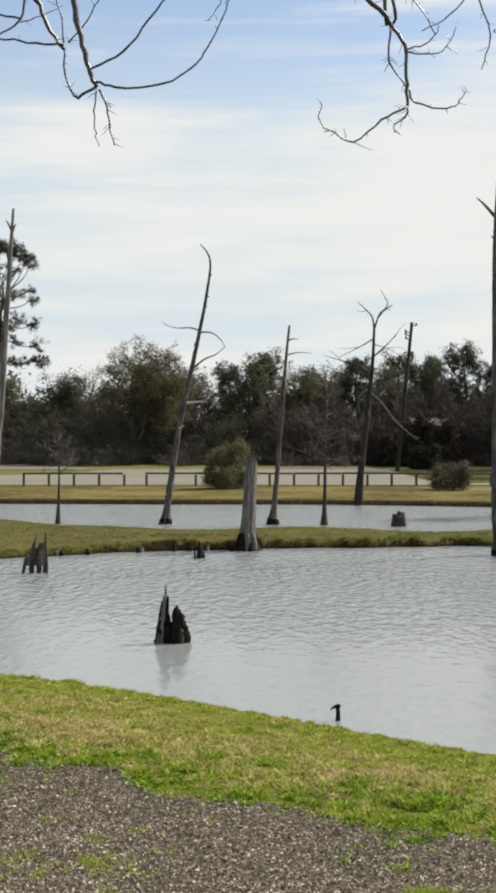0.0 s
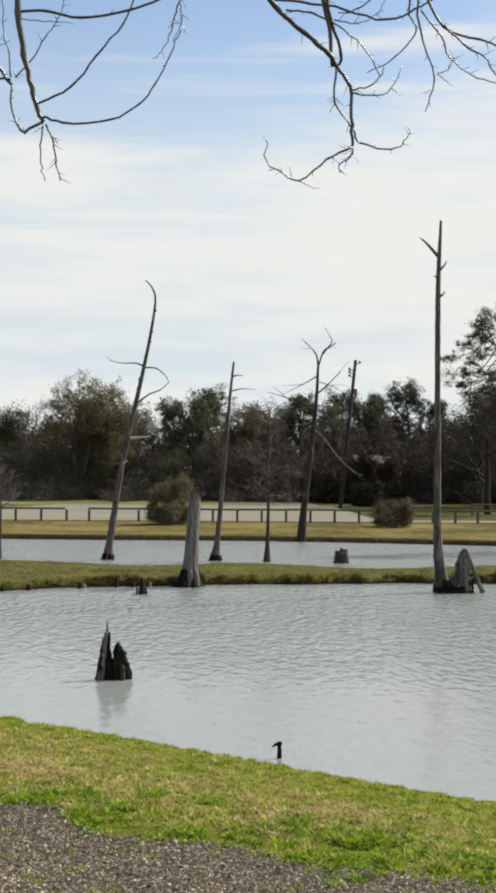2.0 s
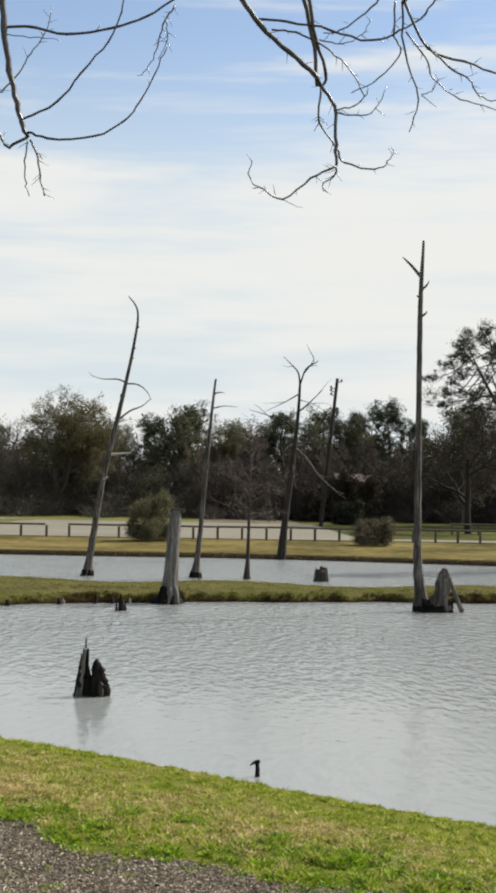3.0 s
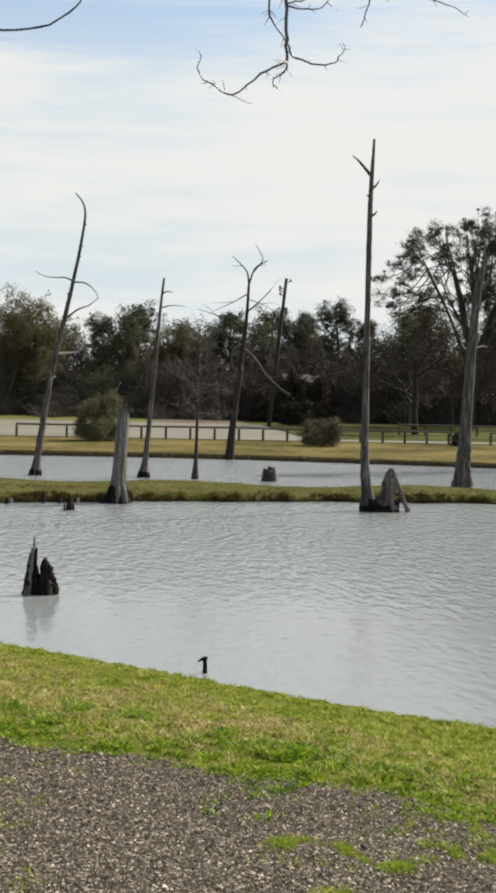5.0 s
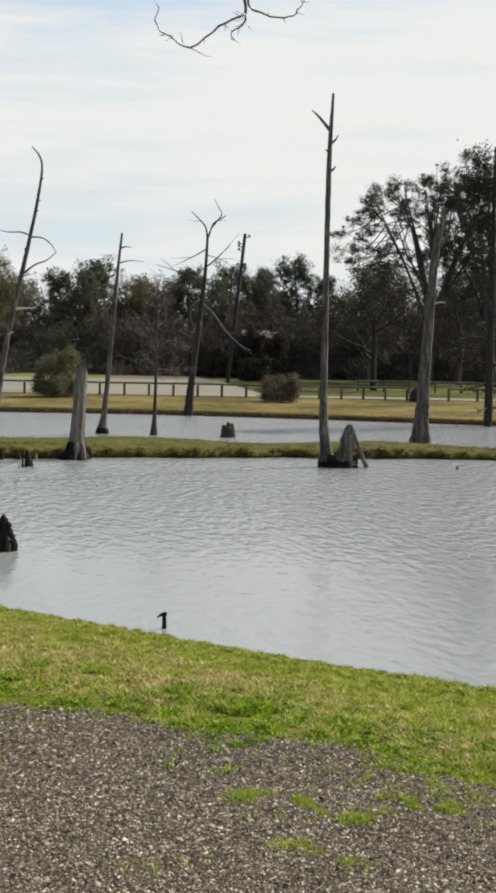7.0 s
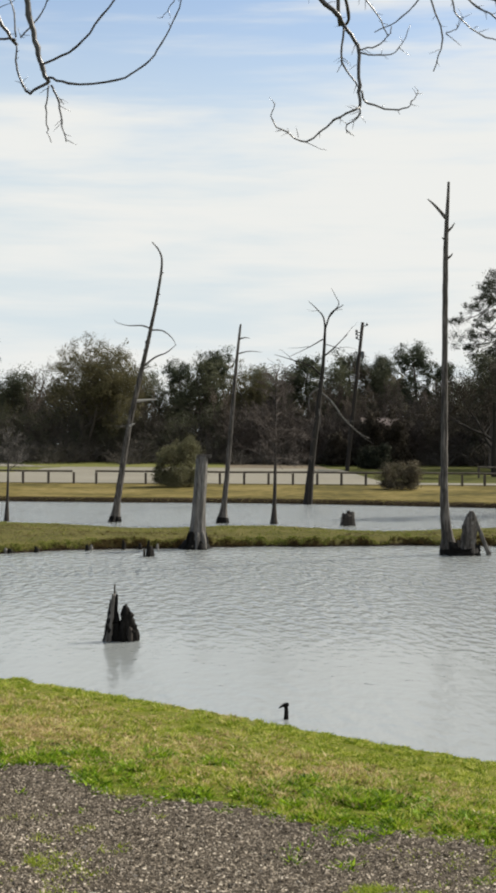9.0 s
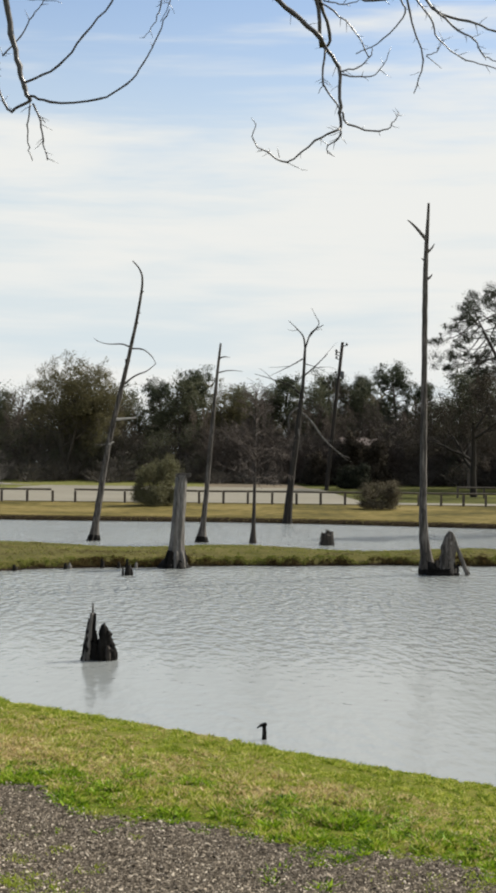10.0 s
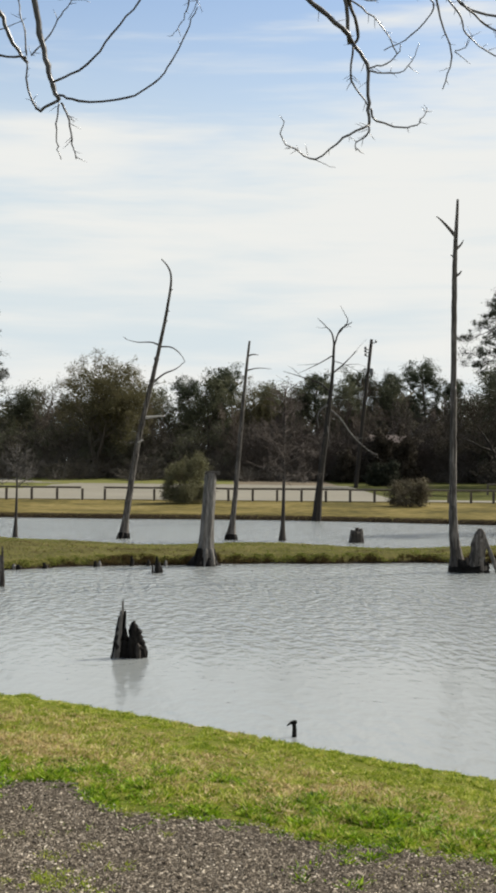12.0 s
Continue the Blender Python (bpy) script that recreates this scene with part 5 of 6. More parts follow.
shrub((-0.98, 65.5), 2.75, 2.2, M_BUSH, "rounded olive-green shrub on the dry grass bank", 71, 560, 0.036, 0.45)
shrub((9.05, 63.0), 2.05, 1.28, M_DRYBUSH, "brownish twiggy shrub on the far bank", 72, 330, 0.032)
shrub((-12.7, 65.0), 1.8, 1.65, M_OAKLEAF, "dark brown rounded shrub on the far bank", 73, 240, 0.05)
shrub((-11.6, 60.5), 1.1, 0.9, M_BUSH, "small green shrub on the far bank", 74, 120, 0.05)
shrub((12.6, 99.5), 2.6, 1.7, M_DARKLEAF, "dark evergreen shrub before the woods", 75, 200, 0.09)
shrub((16.5, 67.0), 1.0, 0.7, M_DRYBUSH, "low dry shrub by the fence", 76, 120, 0.05)


def sapling(at, tall, stem, crown_from, wide, label, seed, mat, knot=0.0, limbs=26):
    """A young cypress standing in the far pond: a thin stem with a head of fine twigs."""
    rng = random.Random(seed)
    root = thing("young_cypress", (at[0], at[1], WATER), label, "young tree", "young cypresses in the far pond")
    s = Shape()
    line = bend([(0, 0, -0.7), (0, 0, 0), (0.01, 0, 0.5), (0.03, 0, crown_from), (0.03, 0, tall * 0.97)], 4)
    rad = np.interp(np.linspace(0, 4, len(line)), range(5), [stem * 1.7, stem * 1.45 + knot, stem * 0.8 + knot * 0.4, stem * 0.55, stem * 0.12])
    s.tube(line, list(rad), 10, 0.08, rng, 4, 0.15)
    part("trunk", s, M_DARKSNAG, root)
    out, tips = [], []
    for i in range(limbs):
        k = i / (limbs - 1)
        a = rng.uniform(0, 2 * math.pi)
        reach = wide * 0.5 * (1 - 0.55 * k) * rng.uniform(0.6, 1.05)
        grow(rng, (0.03, 0, crown_from + (tall - crown_from) * 0.9 * k), (math.cos(a), math.sin(a), 0.25 + 0.3 * k), reach, stem * 0.20, 1, 3, out, tips, 0.5, (3, 5), 0, 0.45, 3, 0.25)
    tagged(part("twig_mass", limbs_shape(out, (4, 4, 3, 3), 0.006), mat, root, "head of fine bare twigs"), kind="stuff")
    return root


sapling((2.17, 40.1), 4.5, 0.072, 1.7, 2.7, "young leafless cypress with a russet twig head in the far pond", 81, M_HEAD, 0.0, 60)
sapling((-5.55, 40.9), 2.60, 0.05, 1.42, 1.9, "young bare cypress with a swollen stem foot in the far pond", 82, M_PALETWIG, 0.004)


# ---- fence, pole, far building ----
def fence(x0, x1, n, y, label):
    """A run of low post-and-rail fence with n posts."""
    rng = random.Random(int(1000 + 10 * x0))
    z0 = float(height((x0 + x1) / 2, y))
    root = thing("post_and_rail_fence", (x0, y, z0), label, "fence", "low fences by the road")
    for i in range(n):
        x = x0 + (x1 - x0) * i / (n - 1)
        dz = float(height(x, y)) - z0
        s = Shape()
        s.box((x - x0 - 0.055, -0.055, dz - 0.4), (x - x0 + 0.055, 0.055, dz + 0.56), 0.008, rng)
        part("post", s, M_FENCE, root, smooth=False)
    for i in range(n - 1):
        a, b = x0 + (x1 - x0) * i / (n - 1) - 0.03, x0 + (x1 - x0) * (i + 1) / (n - 1) - 0.03
        za, zb = float(height(a, y)) - z0, float(height(b, y)) - z0
        s = Shape()
        s.tube([(a - x0 - 0.02, 0, za + 0.62 + rng.uniform(-0.008, 0.008)), (b - x0 - 0.035, 0, zb + 0.62 + rng.uniform(-0.008, 0.008))], [0.047, 0.047], 8, 0.05, rng)
        part("rail", s, M_FENCE, root, smooth=False)
    return root


FENCE_LABEL = "low dark timber post-and-rail fence along the road"
fence(-15.2, -12.75, 3, 68.5, FENCE_LABEL)
fence(-10.97, -6.06, 5, 68.5, FENCE_LABEL)
fence(-4.97, 1.05, 6, 68.5, FENCE_LABEL)
fence(1.05, 9.4, 8, 68.5, FENCE_LABEL)
fence(10.75, 16.3, 6, 68.5, FENCE_LABEL)
fence(18.3, 22.7, 4, 68.0, FENCE_LABEL)
fence(16.5, 27.5, 8, 82.0, "low timber fence at the back of the road")

pole = thing("utility_pole", (10.0, 94.0, float(height(10.0, 94.0))), "dark leaning wooden utility pole by the woods", "utility pole")
s = Shape()
s.tube([(0, 0, -0.8), (0.0, 0, 0), (0.48, 0, 5), (0.98, 0, 10.0)], [0.15, 0.145, 0.125, 0.105], 12, 0.02, random.Random(3))
part("shaft", s, M_POLE, pole)
for dx, dz, ln in ((0.10, 9.75, 0.30), (0.04, 9.3, -0.36), (0.02, 9.1, -0.34), (0.02, 8.85, -0.30)):
    s = Shape()
    x = 0.098 * dz
    s.tube([(x, -0.1, dz), (x + ln * 0.7, -0.12, dz), (x + ln, -0.12, dz + 0.08)], [0.035, 0.035, 0.03], 6)
    b = part("bracket", s, M_METAL, pole, "dull metal bracket")
    s = Shape()
    s.tube([(x + ln, -0.12, dz + 0.02), (x + ln, -0.12, dz + 0.10), (x + ln, -0.12, dz + 0.2)], [0.07, 0.085, 0.05], 8)
    part("insulator", s, M_METAL, b)
s = Shape()
s.tube([(0.98, -0.12, 7.55), (0.98, -0.12, 7.62), (0.98, -0.12, 8.0), (0.98, -0.12, 8.05)], [0.09, 0.12, 0.12, 0.08], 12)
part("transformer", s, M_METAL, pole, "small drum transformer on the pole")

house = thing("far_house", (14.45, 111.0, float(height(14.45, 111.0))), "pale low roof glimpsed through the trees", "house")
s = Shape()
s.box((-1.3, 0, -0.2), (1.3, 2.4, 3.15))
part("wall", s, M_LITTER, house, smooth=False)
s = Shape()
s.add([(-1.5, -0.3, 3.12), (1.5, -0.3, 3.12), (1.5, 2.7, 3.12), (-1.5, 2.7, 3.12), (-1.5, 1.2, 3.75), (1.5, 1.2, 3.75)], [(0, 1, 5, 4), (2, 3, 4, 5), (0, 4, 3), (1, 2, 5), (3, 2, 1, 0)])
part("roof", s, M_ROOF, house, smooth=False)
shrub((13.3, 108.6), 3.2, 4.3, M_OAKLEAF, "tall brown thicket bush before the woods", 77, 150, 0.10)
shrub((15.0, 108.4), 3.6, 4.4, M_OAKLEAF, "tall brown thicket bush before the woods", 78, 150, 0.10)
shrub((11.0, 109.0), 3.0, 2.6, M_OAKLEAF, "tall brown thicket bush before the woods", 79, 150, 0.10)


# ---- the leafless tree that overhangs the view ----
def overhanging_tree():
    rng = random.Random(91)
    root = thing("overhanging_tree", (-3.6, -2.2, float(height(-3.6, -2.2))), "leafless tree whose drooping twigs hang over the view", "tree")
    base = Vector((-3.6, -2.2, 0.0))

    def limb(nm, pts, r0, r1, sides=7, steps=5, label="", parent=None, rough=0.10):
        s = Shape()
        p = bend([Vector(q) - base for q in pts], steps)
        n = len(p) - 1
        p = [q + Vector([rng.gauss(0, 0.0025) for _ in range(3)]) if 0 < i < n else q for i, q in enumerate(p)]
        rad = [(r0 + (r1 - r0) * i / n) * (1.16 if i and i % steps == 0 and i < n else 1.0) for i in range(n + 1)]
        s.tube(p, rad, sides, rough, rng)
        return part(nm, s, M_TWIG, parent or root, label)

    limb("trunk", [(-3.6, -2.2, -0.4), (-3.6, -2.2, 1.0), (-3.5, -2.0, 2.6), (-3.2, -1.4, 4.4), (-2.6, 0.2, 6.4)], 0.24, 0.10, 14, 6)
    limb("limb", [(-3.2, -1.4, 4.4), (-2.4, 1.2, 5.6), (-1.4, 3.8, 5.4), (-0.9, 5.6, 4.5), (-0.77, 6.0, 3.85)], 0.09, 0.014, 10, 6)
    limb("limb", [(-2.9, -0.6, 5.2), (-1.4, 2.2, 6.3), (-0.1, 4.6, 5.6), (0.15, 5.7, 4.3), (0.26, 6.0, 3.82)], 0.08, 0.014, 10, 6)
    limb("limb", [(-2.6, 0.2, 6.4), (-0.8, 3.0, 7.0), (0.8, 5.2, 5.4), (0.97, 6.0, 3.84)], 0.07, 0.012, 10, 6)
    limb("limb", [(-3.55, -2.1, 1.9), (-3.3, 1.6, 2.1), (-2.5, 5.0, 2.70), (-1.47, 6.0, 3.60), (-0.5, 6.5, 4.5), (0.7, 6.3, 5.5)], 0.17, 0.11, 18, 8, "thick rough-barked limb", rough=0.12)
    y = 6.0

    def twig(line, r0, r1, dy=0.0, parent=None, nm="twig", spurs=0):
        n = len(line)
        pts = [(x, y + dy * (i / max(1, n - 1)) + rng.uniform(-0.015, 0.015), z) for i, (x, z) in enumerate(line)]
        slim = 0.88 if r0 < 0.0085 else 1.0
        t = limb(nm, pts, r0 * slim, r1 * slim, 6, 4, parent=parent)
        for _ in range(spurs + spurs // 2):
            i = rng.randrange(0, n - 1)
            a, b = Vector(pts[i]), Vector(pts[i + 1])
            q = a.lerp(b, rng.random())
            d = (b - a).normalized()
            side = Vector((-d.z, rng.uniform(-0.6, 0.6), d.x)) * rng.choice((-1, 1))
            e = q + (side * 0.8 + d * 0.6).normalized() * rng.uniform(0.015, 0.06)
            s = Shape()
            s.tube([q - base, (q + e) / 2 - base + Vector((0, 0, rng.uniform(-0.004, 0.004))), e - base], [0.0017, 0.0013, 0.0006], 4)
            part("spur", s, M_TWIG, t)
        return t
    # left spray
    a = twig([(-0.77, 3.85), (-0.76, 3.66), (-0.735, 3.48), (-0.70, 3.34), (-0.68, 3.25), (-0.65, 3.19)], 0.0145, 0.009, 0, nm="branch")
    twig([(-1.02, 3.86), (-1.00, 3.66), (-0.91, 3.57), (-0.87, 3.47), (-0.79, 3.36)], 0.012, 0.007, 0.05, nm="branch", spurs=2)
    limb("branch", [(-0.9, 5.6, 4.5), (-1.0, 5.9, 4.1), (-1.02, 6.0, 3.85)], 0.016, 0.012)
    twig([(-0.65, 3.19), (-0.73, 3.15), (-0.76, 3.18), (-0.79, 3.27), (-0.79, 3.36)], 0.008, 0.004, 0.03, spurs=4)
    twig([(-0.79, 3.37), (-0.91, 3.38), (-1.09, 3.41), (-1.20, 3.43), (-1.34, 3.40)], 0.0065, 0.003, 0.1, spurs=3)
    twig([(-0.67, 3.27), (-0.53, 3.34), (-0.42, 3.46), (-0.31, 3.60), (-0.26, 3.72), (-0.24, 3.85)], 0.0065, 0.003, -0.1)
    twig([(-0.65, 3.21), (-0.56, 3.18), (-0.36, 3.19), (-0.24, 3.26), (-0.17, 3.34), (-0.11, 3.46), (-0.06, 3.56)], 0.0065, 0.0028, -0.12, spurs=1)
    twig([(-0.65, 3.18), (-0.66, 3.09), (-0.66, 3.00), (-0.64, 2.94)], 0.0042, 0.0022, 0.03, spurs=1)
    twig([(-0.64, 3.18), (-0.61, 3.12), (-0.59, 3.02), (-0.57, 2.93)], 0.006, 0.0028, -0.03, spurs=5)
    twig([(-0.61, 3.13), (-0.585, 3.10)], 0.003, 0.0015)
    twig([(-0.79, 3.38), (-0.80, 3.49), (-0.83, 3.60), (-0.84, 3.75)], 0.0042, 0.0025, 0.08, spurs=3)
    twig([(-0.77, 3.38), (-0.70, 3.48), (-0.65, 3.57), (-0.60, 3.66), (-0.57, 3.80)], 0.0045, 0.002, 0.12, spurs=6)
    twig([(-0.96, 3.60), (-0.98, 3.48), (-1.09, 3.41)], 0.006, 0.004, 0.02)
    twig([(-0.98, 3.48), (-1.09, 3.52), (-1.20, 3.57), (-1.36, 3.62)], 0.006, 0.003, 0.1, spurs=2)
    twig([(-0.98, 3.47), (-0.89, 3.50), (-0.80, 3.55)], 0.003, 0.0015, 0.05, spurs=1)
    twig([(-0.77, 3.665), (-0.64, 3.66), (-0.49, 3.63), (-0.29, 3.66), (-0.15, 3.71), (-0.02, 3.79), (0.08, 3.9)], 0.0075, 0.0045, -0.1, spurs=2)
    twig([(-0.03, 3.79), (-0.08, 3.70), (-0.10, 3.62), (-0.13, 3.54), (-0.17, 3.48)], 0.0045, 0.0015, 0.02, spurs=8)
    twig([(-0.07, 3.72), (-0.06, 3.64), (-0.10, 3.55)], 0.003, 0.0015, 0.02, spurs=3)
    twig([(-0.75, 3.63), (-0.62, 3.62), (-0.52, 3.61)], 0.0025, 0.0012)
    # right spray
    twig([(0.26, 3.82), (0.34, 3.71), (0.47, 3.60), (0.58, 3.50), (0.61, 3.46)], 0.0115, 0.010, 0.02, nm="branch", spurs=5)
    twig([(0.61, 3.46), (0.67, 3.37), (0.68, 3.20), (0.68, 3.10)], 0.009, 0.006, 0.02, nm="branch", spurs=2)
    twig([(0.51, 3.90), (0.57, 3.69), (0.60, 3.47)], 0.0095, 0.008, 0.06, nm="branch", spurs=3)
    twig([(0.54, 3.90), (0.59, 3.66), (0.64, 3.53), (0.62, 3.47)], 0.0085, 0.006, 0.1, nm="branch", spurs=3)
    limb("branch", [(0.15, 5.7, 4.3), (0.4, 5.95, 4.08), (0.525, 6.0, 3.88)], 0.015, 0.010)
    twig([(0.68, 3.10), (0.57, 3.04), (0.45, 2.95), (0.36, 2.98), (0.30, 3.03), (0.31, 3.09)], 0.006, 0.002, -0.1, spurs=7)
    twig([(0.45, 2.95), (0.50, 2.93), (0.54, 2.92)], 0.0022, 0.001)
    twig([(0.68, 3.10), (0.67, 3.06), (0.63, 3.04), (0.63, 3.00)], 0.005, 0.002, 0.03, spurs=5)
    twig([(0.69, 3.18), (0.72, 3.13), (0.86, 3.11), (0.92, 3.15), (0.95, 3.21)], 0.0058, 0.002, 0.1, spurs=4)
    twig([(0.61, 3.44), (0.605, 3.30), (0.68, 3.20)], 0.006, 0.0038, 0.03, spurs=4)
    twig([(0.605, 3.30), (0.58, 3.25)], 0.003, 0.0012)
    twig([(0.67, 3.35), (0.76, 3.38), (0.81, 3.43), (0.82, 3.47)], 0.0042, 0.0025, 0.06, spurs=2)
    twig([(0.68, 3.34), (0.77, 3.34), (0.86, 3.38), (0.91, 3.49)], 0.0045, 0.0018, 0.08, spurs=3)
    twig([(0.32, 3.74), (0.46, 3.74), (0.65, 3.71), (0.83, 3.68), (0.96, 3.73), (1.08, 3.82), (1.14, 3.92)], 0.007, 0.0045, 0.1, spurs=3)
    twig([(0.39, 3.69), (0.50, 3.69), (0.65, 3.62), (0.74, 3.55), (0.81, 3.44)], 0.0055, 0.003, 0.08, spurs=4)
    twig([(0.88, 3.88), (0.83, 3.81), (0.69, 3.71), (0.62, 3.70)], 0.005, 0.0025, 0.05, spurs=3)
    twig([(0.60, 3.66), (0.70, 3.66), (0.80, 3.72), (0.84, 3.80)], 0.0035, 0.0015, 0.12, spurs=4)
    twig([(0.97, 3.84), (1.08, 3.65), (1.24, 3.60), (1.37, 3.57), (1.55, 3.52)], 0.0075, 0.004, 0.1, spurs=5)
    twig([(1.08, 3.65), (1.19, 3.55), (1.26, 3.51), (1.30, 3.45), (1.37, 3.43), (1.5, 3.45)], 0.0055, 0.002, 0.05, spurs=7)
    twig([(0.96, 3.84), (0.98, 3.65), (1.05, 3.43), (1.02, 3.30)], 0.006, 0.0025, 0.12, spurs=5)
    twig([(1.05, 3.43), (1.12, 3.38)], 0.003, 0.0012)
    twig([(0.93, 3.84), (0.93, 3.70), (0.97, 3.64), (0.88, 3.53), (0.76, 3.47)], 0.005, 0.0025, 0.15, spurs=2)
    twig([(0.98, 3.71), (1.07, 3.60), (1.11, 3.52), (1.24, 3.44), (1.37, 3.42), (1.5, 3.37)], 0.005, 0.002, 0.14, spurs=6)
    twig([(1.05, 3.43), (1.10, 3.45), (1.13, 3.50)], 0.0028, 0.0012, 0.03, spurs=2)
    limb("branch", [(0.8, 5.2, 5.4), (1.25, 5.9, 4.3), (1.14, 6.0, 3.9)], 0.014, 0.007)
    return root


overhanging_tree()


# ---- grass and gravel close to the path ----
def patch(x, y, s, o):
    """Smooth uneven patches between -1 and 1, about 1.5 / s across."""
    r = np.random.RandomState(int(1000 * o) + 17)
    grid = r.uniform(-1.6, 1.6, (64, 64))
    u, v = np.asarray(x) * s / 3.0 + 1000.0, np.asarray(y) * s / 3.0 + 1000.0
    i, j = np.floor(u).astype(int), np.floor(v).astype(int)
    a, b = u - i, v - j
    a, b = a * a * (3 - 2 * a), b * b * (3 - 2 * b)
    i0, i1, j0, j1 = i % 64, (i + 1) % 64, j % 64, (j + 1) % 64
    return np.clip((grid[i0, j0] * (1 - a) + grid[i1, j0] * a) * (1 - b) + (grid[i0, j1] * (1 - a) + grid[i1, j1] * a) * b, -1, 1)


def blades(name, x, y, tall, wide, mat, label, seed, lean=0.5, lift=0.0, even=False):
    """Blades of grass, each bent once, at the places given."""
    r = np.random.RandomState(seed)
    n = len(x)
    z = height(x, y) + lift
    B = np.stack([x, y, z - 0.005], 1)
    a = r.uniform(0, 2 * np.pi, n)
    across = np.stack([np.cos(a), np.sin(a), np.zeros(n)], 1)
    la = r.uniform(0, 2 * np.pi, n)
    ll = lean * r.uniform(0.2, 1.2, n)
    tip = np.stack([np.cos(la) * ll, np.sin(la) * ll, np.ones(n)], 1)
    tuft = 1.0 if even else np.clip(0.9 + 0.55 * patch(x, 0.6 * y, 24.0, 0.9) + 0.75 * patch(x, 0.6 * y, 60.0, 0.4), 0.2, 2.2)
    h = (tall * r.uniform(0.5, 1.3, n) * tuft)[:, None]
    w = (wide * r.uniform(0.6, 1.3, n))[:, None]
    end = B + tip * h
    V = np.stack([B - across * w, B + across * w, end], 1).reshape(-1, 3)
    T = np.arange(n)[:, None] * 3 + np.array([[0, 1, 2]])
    ob = new(name, triangles(name, V, T, mat))
    return tagged(ob, label, "grass", kind="stuff")


rs = np.random.RandomState(12)


def near_bank(n, keep):
    x, k = rs.uniform(-4.2, 3.7, n), rs.uniform(-0.20, 1.06, n)
    g, c = gravel_line(x), crest_line(x)
    y = g + (c - g) * k
    ok = keep(x, y, k)
    return x[ok], y[ok]


def tufted(x, y, thick=0.62):
    """Turf grows in small tufts with thin spots between."""
    return thick + 0.42 * patch(x, 0.5 * y, 60.0, 0.4) + 0.35 * patch(x, 0.5 * y, 26.0, 1.9) > rs.random_sample(len(x))


def dryness(x, y, k):
    """Where the turf has gone to straw: a broken band along the middle of the bank."""
    return 0.76 - np.abs(k - 0.34 - 0.10 * patch(x, y, 2.0, 3)) * 2.5 - 0.42 * smooth_step(0.4, 1.3, x) + 0.34 * patch(x, 0.7 * y, 5.0, 0.7) + 0.45 * patch(x, 0.6 * y, 16.0, 0.2)


def lushness(x, y, k):
    """Where moisture at the gravel's edge keeps the grass lush."""
    return 0.82 - k * 4.2 + 0.55 * smooth_step(0.6, 1.3, x) + 0.40 * patch(x, 0.7 * y, 5.5, 1.1) + 0.45 * patch(x, 0.6 * y, 16.0, 2.2)


x, y = near_bank(620000, lambda x, y, k: (k > 0.0) & tufted(x, y, 0.80 + 0.3 * k) & (dryness(x, y, k) < rs.uniform(0.2, 1.9, len(x))))
blades("lawn_grass", x, y, 0.018, 0.0064, M_BLADE, "short yellow-green lawn grass on the pond bank", 1, 1.5)
x, y = near_bank(780000, lambda x, y, k: ((k > -0.04) | (patch(x, 0.6 * y, 11.0, 3.3) + 0.5 * patch(x, 0.6 * y, 40.0, 4.1) > 0.35 - 4.0 * (k + 0.04) + 0.6 * (rs.random_sample(len(x)) > 0.5))) & (lushness(x, y, k) > rs.uniform(-0.1, 0.5, len(x))) & tufted(x, y + 0.7, 0.40))
blades("lush_grass", x, y, 0.017, 0.0100, M_LUSH, "lush bright green clumps of grass at the gravel's edge", 2, 1.9, 0.004)
x, y = near_bank(420000, lambda x, y, k: (k > 0.04) & (dryness(x, y, k) > rs.uniform(-0.45, 1.0, len(x))) & tufted(x + 0.4, y, 0.62))
blades("straw_grass", x, y, 0.018, 0.0056, M_STRAW, "dry straw-coloured grass in patches on the bank", 3, 1.6, 0.006)
x, y = near_bank(60000, lambda x, y, k: (k > 0.80) & tufted(x, y, 0.7))
blades("bank_edge_grass", x, y, 0.015, 0.0040, M_BLADE, "longer green grass along the pond's edge", 4, 1.0)

# tufts in the gravel
cx, cy = [], []
# each a strip of grass: its two ends, half its breadth and the number of blades
for ax, ay, bx, by, broad_by, count in ((0.62, 5.13, 0.84, 5.03, 0.030, 1700), (0.84, 5.03, 1.02, 4.84, 0.035, 2300), (1.14, 5.00, 1.45, 4.94, 0.04, 2200), (0.74, 4.62, 0.93, 4.50, 0.035, 1400), (0.88, 4.46, 0.94, 4.40, 0.03, 300),
                                        (0.68, 4.98, 0.86, 4.88, 0.08, 500), (1.10, 5.60, 1.36, 5.28, 0.12, 1500), (1.42, 5.34, 1.66, 5.08, 0.12, 2600), (1.50, 4.80, 1.75, 4.70, 0.08, 700), (-0.85, 5.44, -0.55, 5.50, 0.06, 1700),
                                        (-1.20, 5.24, -1.02, 5.20, 0.08, 700), (-0.38, 4.76, -0.30, 4.73, 0.05, 180), (0.22, 4.38, 0.42, 4.50, 0.06, 260)):
    k = rs.random_sample(count)
    cx.append(ax + (bx - ax) * k + rs.normal(0, 1.3 * broad_by, count))
    cy.append(ay + (by - ay) * k + rs.normal(0, 1.3 * broad_by, count))
px, py = rs.uniform(-1.6, 2.1, 60000), rs.uniform(4.2, 6.2, 60000)
thin = (py < gravel_line(px) - 0.05) & (0.75 * patch(px, 0.35 * py + 0.5 * py, 5.0, 8.1) + 0.6 * patch(px, py, 19.0, 8.7) + 0.35 * smooth_step(0.2, 1.2, px) + 0.55 * smooth_step(-0.5, -0.05, py - gravel_line(px)) * smooth_step(0.4, 0.8, px) > 0.74 + 0.5 * rs.random_sample(60000))
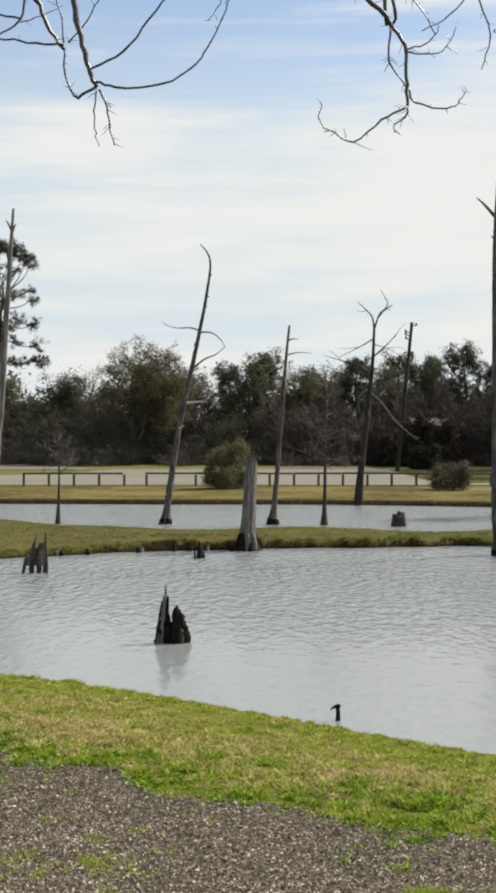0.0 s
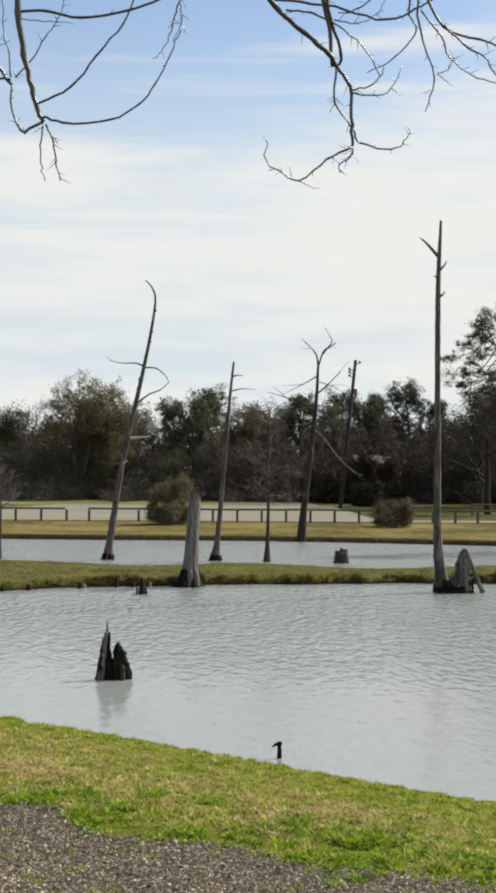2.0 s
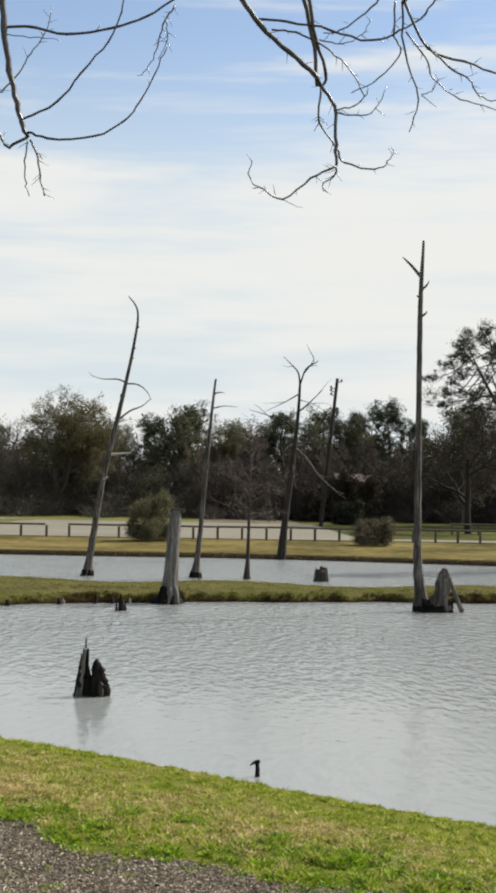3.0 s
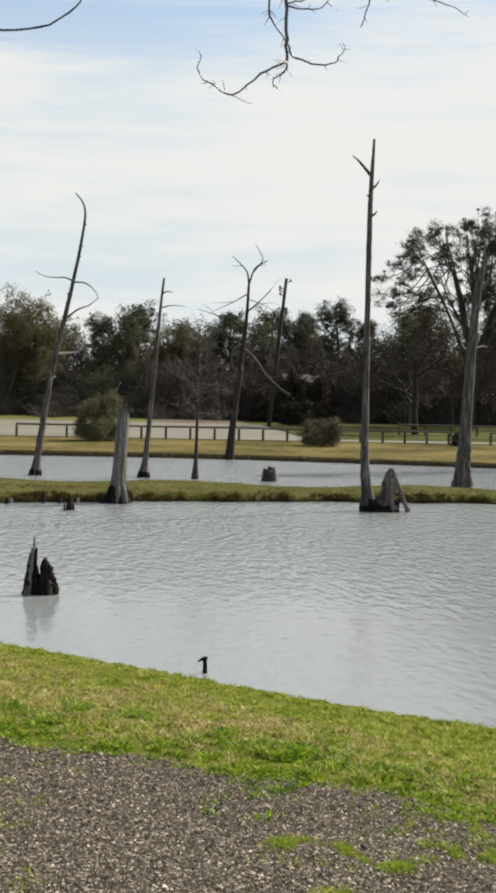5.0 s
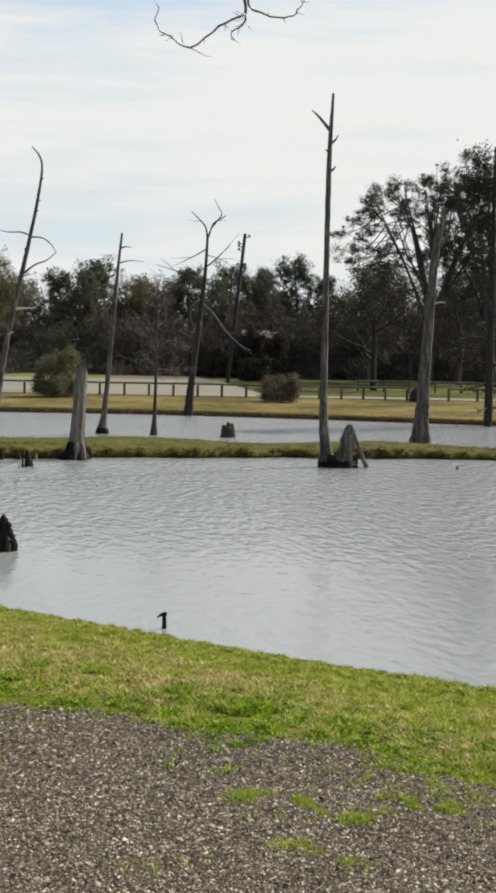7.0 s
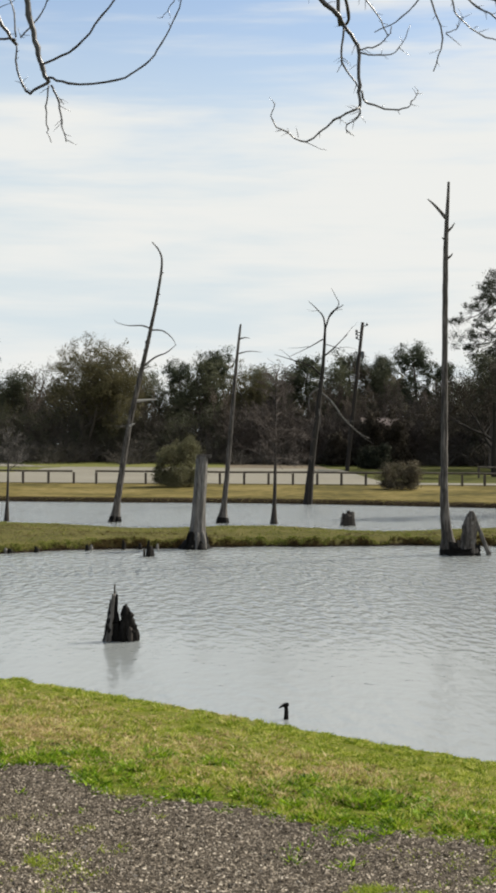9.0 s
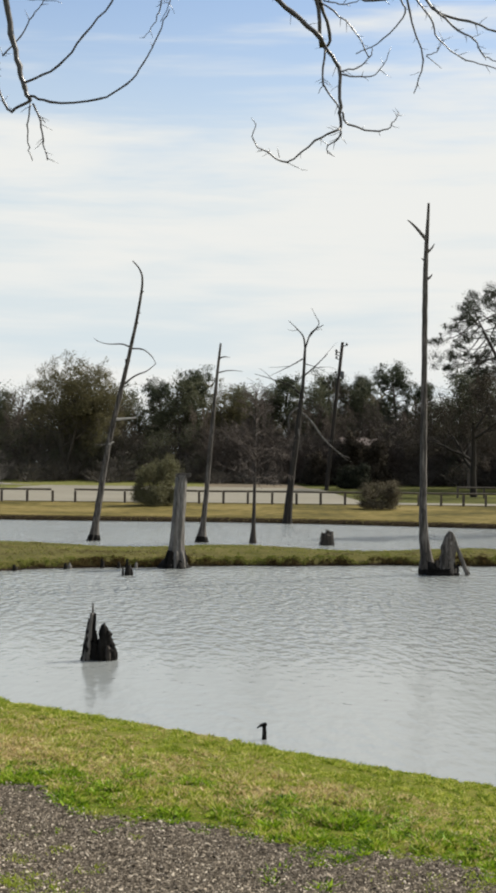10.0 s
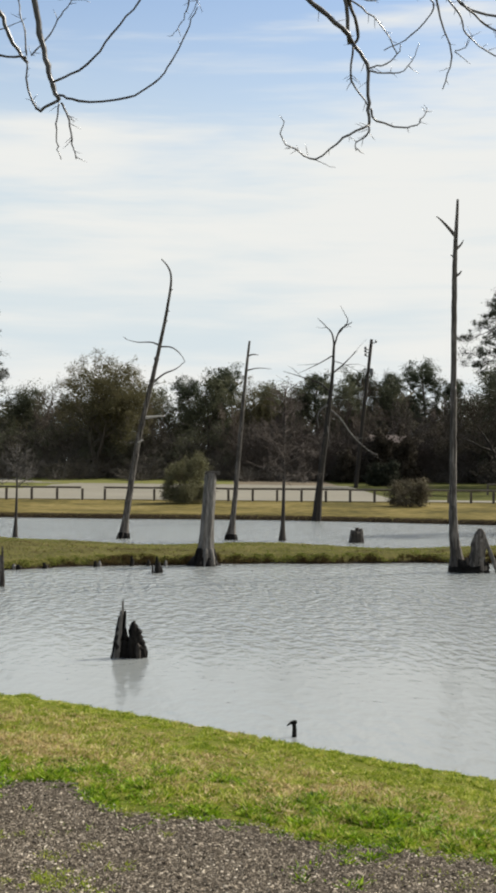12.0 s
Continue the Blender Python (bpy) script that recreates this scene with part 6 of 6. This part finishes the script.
blades("sparse_gravel_grass", px[thin], py[thin], 0.013, 0.0040, M_TUFT, "sparse short yellow-green grass thinly spread over the gravel", 10, 1.4, 0.014)
blades("gravel_tufts", np.concatenate(cx), np.concatenate(cy), 0.012, 0.0042, M_TUFT, "small green tufts growing through the gravel", 5, 1.4, 0.014)

# berm and far bank
n = 95000
x = rs.uniform(-11, 14, n)
k = rs.random_sample(n)
y = berm_near(x) + 0.42 + (berm_far(x) + 0.4 - berm_near(x)) * k
worn = 0.55 * patch(x, y, 2.6, 5.1) + 0.45 * patch(x, y, 9.0, 5.7) + 0.25 * rs.normal(size=n)
green = worn < 0.25 + 0.35 * (k > 0.6)
blades("berm_grass", x[green], y[green], 0.018, 0.010, M_BERMBLADE, "olive rough grass on the berm between the ponds", 6, 0.9)
blades("berm_dry_grass", x[~green], y[~green], 0.015, 0.010, M_FRINGE, "brown worn grass in patches on the berm", 11, 1.1)
n = 90000
x = rs.uniform(-11, 14, n)
k = rs.random_sample(n)
# the turf overhangs the water in uneven tufts
y = berm_near(x) - 0.10 + 0.14 * patch(x, 0.0 * x, 5.0, 12) + 0.10 * patch(x, 0.0 * x, 17.0, 13) + 0.60 * k
dry = k < 0.70 + 0.14 * patch(x, y, 3.5, 6) + 0.10 * patch(x, y, 12.0, 6.4) - 0.30 * (x < -2.2) + 0.10 * rs.normal(size=n)
above = height(x, y) > WATER + 0.03
blades("berm_fringe", x[dry & above], y[dry & above], 0.040, 0.010, M_FRINGE, "brown tufted grass over the berm's muddy edge", 7, 1.3)
blades("berm_fringe", x[~dry & above], y[~dry & above], 0.028, 0.010, M_BERMBLADE, "olive grass over the berm's edge", 9, 1.3)
n = 16000
x = rs.uniform(-17, 24, n)
y = far_shore(x) + 0.16 + 0.6 * rs.random_sample(n)
blades("far_bank_grass", x, y, 0.028, 0.013, M_DRYBLADE, "dormant tan grass fringe on the far bank's edge", 8, 0.8)


def gravel_chips():
    r = np.random.RandomState(5)
    n = 300000
    y = 4.1 + 4.6 * r.random_sample(n)
    x = r.uniform(-0.33, 0.36, n) * y
    edge = gravel_line(x) - y
    # dirt shows between fewer chips close to the turf
    ok = (edge > -0.01 + 0.04 * r.normal(size=n)) & (r.random_sample(n) < 0.65 + 0.35 * smooth_step(0.1, 0.9, edge + 0.25 * patch(x, y, 3.0, 9.2)))
    x, y = x[ok], y[ok]
    n = len(x)
    size = r.gamma(2.6, 0.0009, n) + 0.0017
    chip = np.array([(1, 0, -0.4), (-0.5, 0.87, -0.4), (-0.5, -0.87, -0.4), (0.05, 0.0, 0.9)], float)
    tri = np.array([(0, 1, 3), (1, 2, 3), (2, 0, 3)])
    shape = chip[None] * (size[:, None, None] * np.stack([r.uniform(0.9, 2.0, n), r.uniform(0.5, 1.0, n), r.uniform(0.3, 0.8, n)], 1)[:, None, :])
    shape = shape + r.normal(0, 0.30, shape.shape) * size[:, None, None]
    a, b = r.uniform(0, 2 * np.pi, n), r.normal(0, 0.35, n)
    ca, sa, cb, sb = np.cos(a), np.sin(a), np.cos(b), np.sin(b)
    X, Y, Z = shape[:, :, 0], shape[:, :, 1], shape[:, :, 2]
    X, Z = X * cb[:, None] + Z * sb[:, None], -X * sb[:, None] + Z * cb[:, None]
    X, Y = X * ca[:, None] - Y * sa[:, None], X * sa[:, None] + Y * ca[:, None]
    base = np.stack([x, y, height(x, y) + 0.012 + size * 0.25], 1)
    V = (np.stack([X, Y, Z], 2) + base[:, None, :]).reshape(-1, 3)
    T = (tri[None] + (np.arange(n) * 4)[:, None, None]).reshape(-1, 3)
    ob = new("gravel", triangles("gravel", V, T, M_STONE))
    return tagged(ob, "loose grey-brown gravel chips with a few pale stones", "gravel", kind="stuff")


gravel_chips()
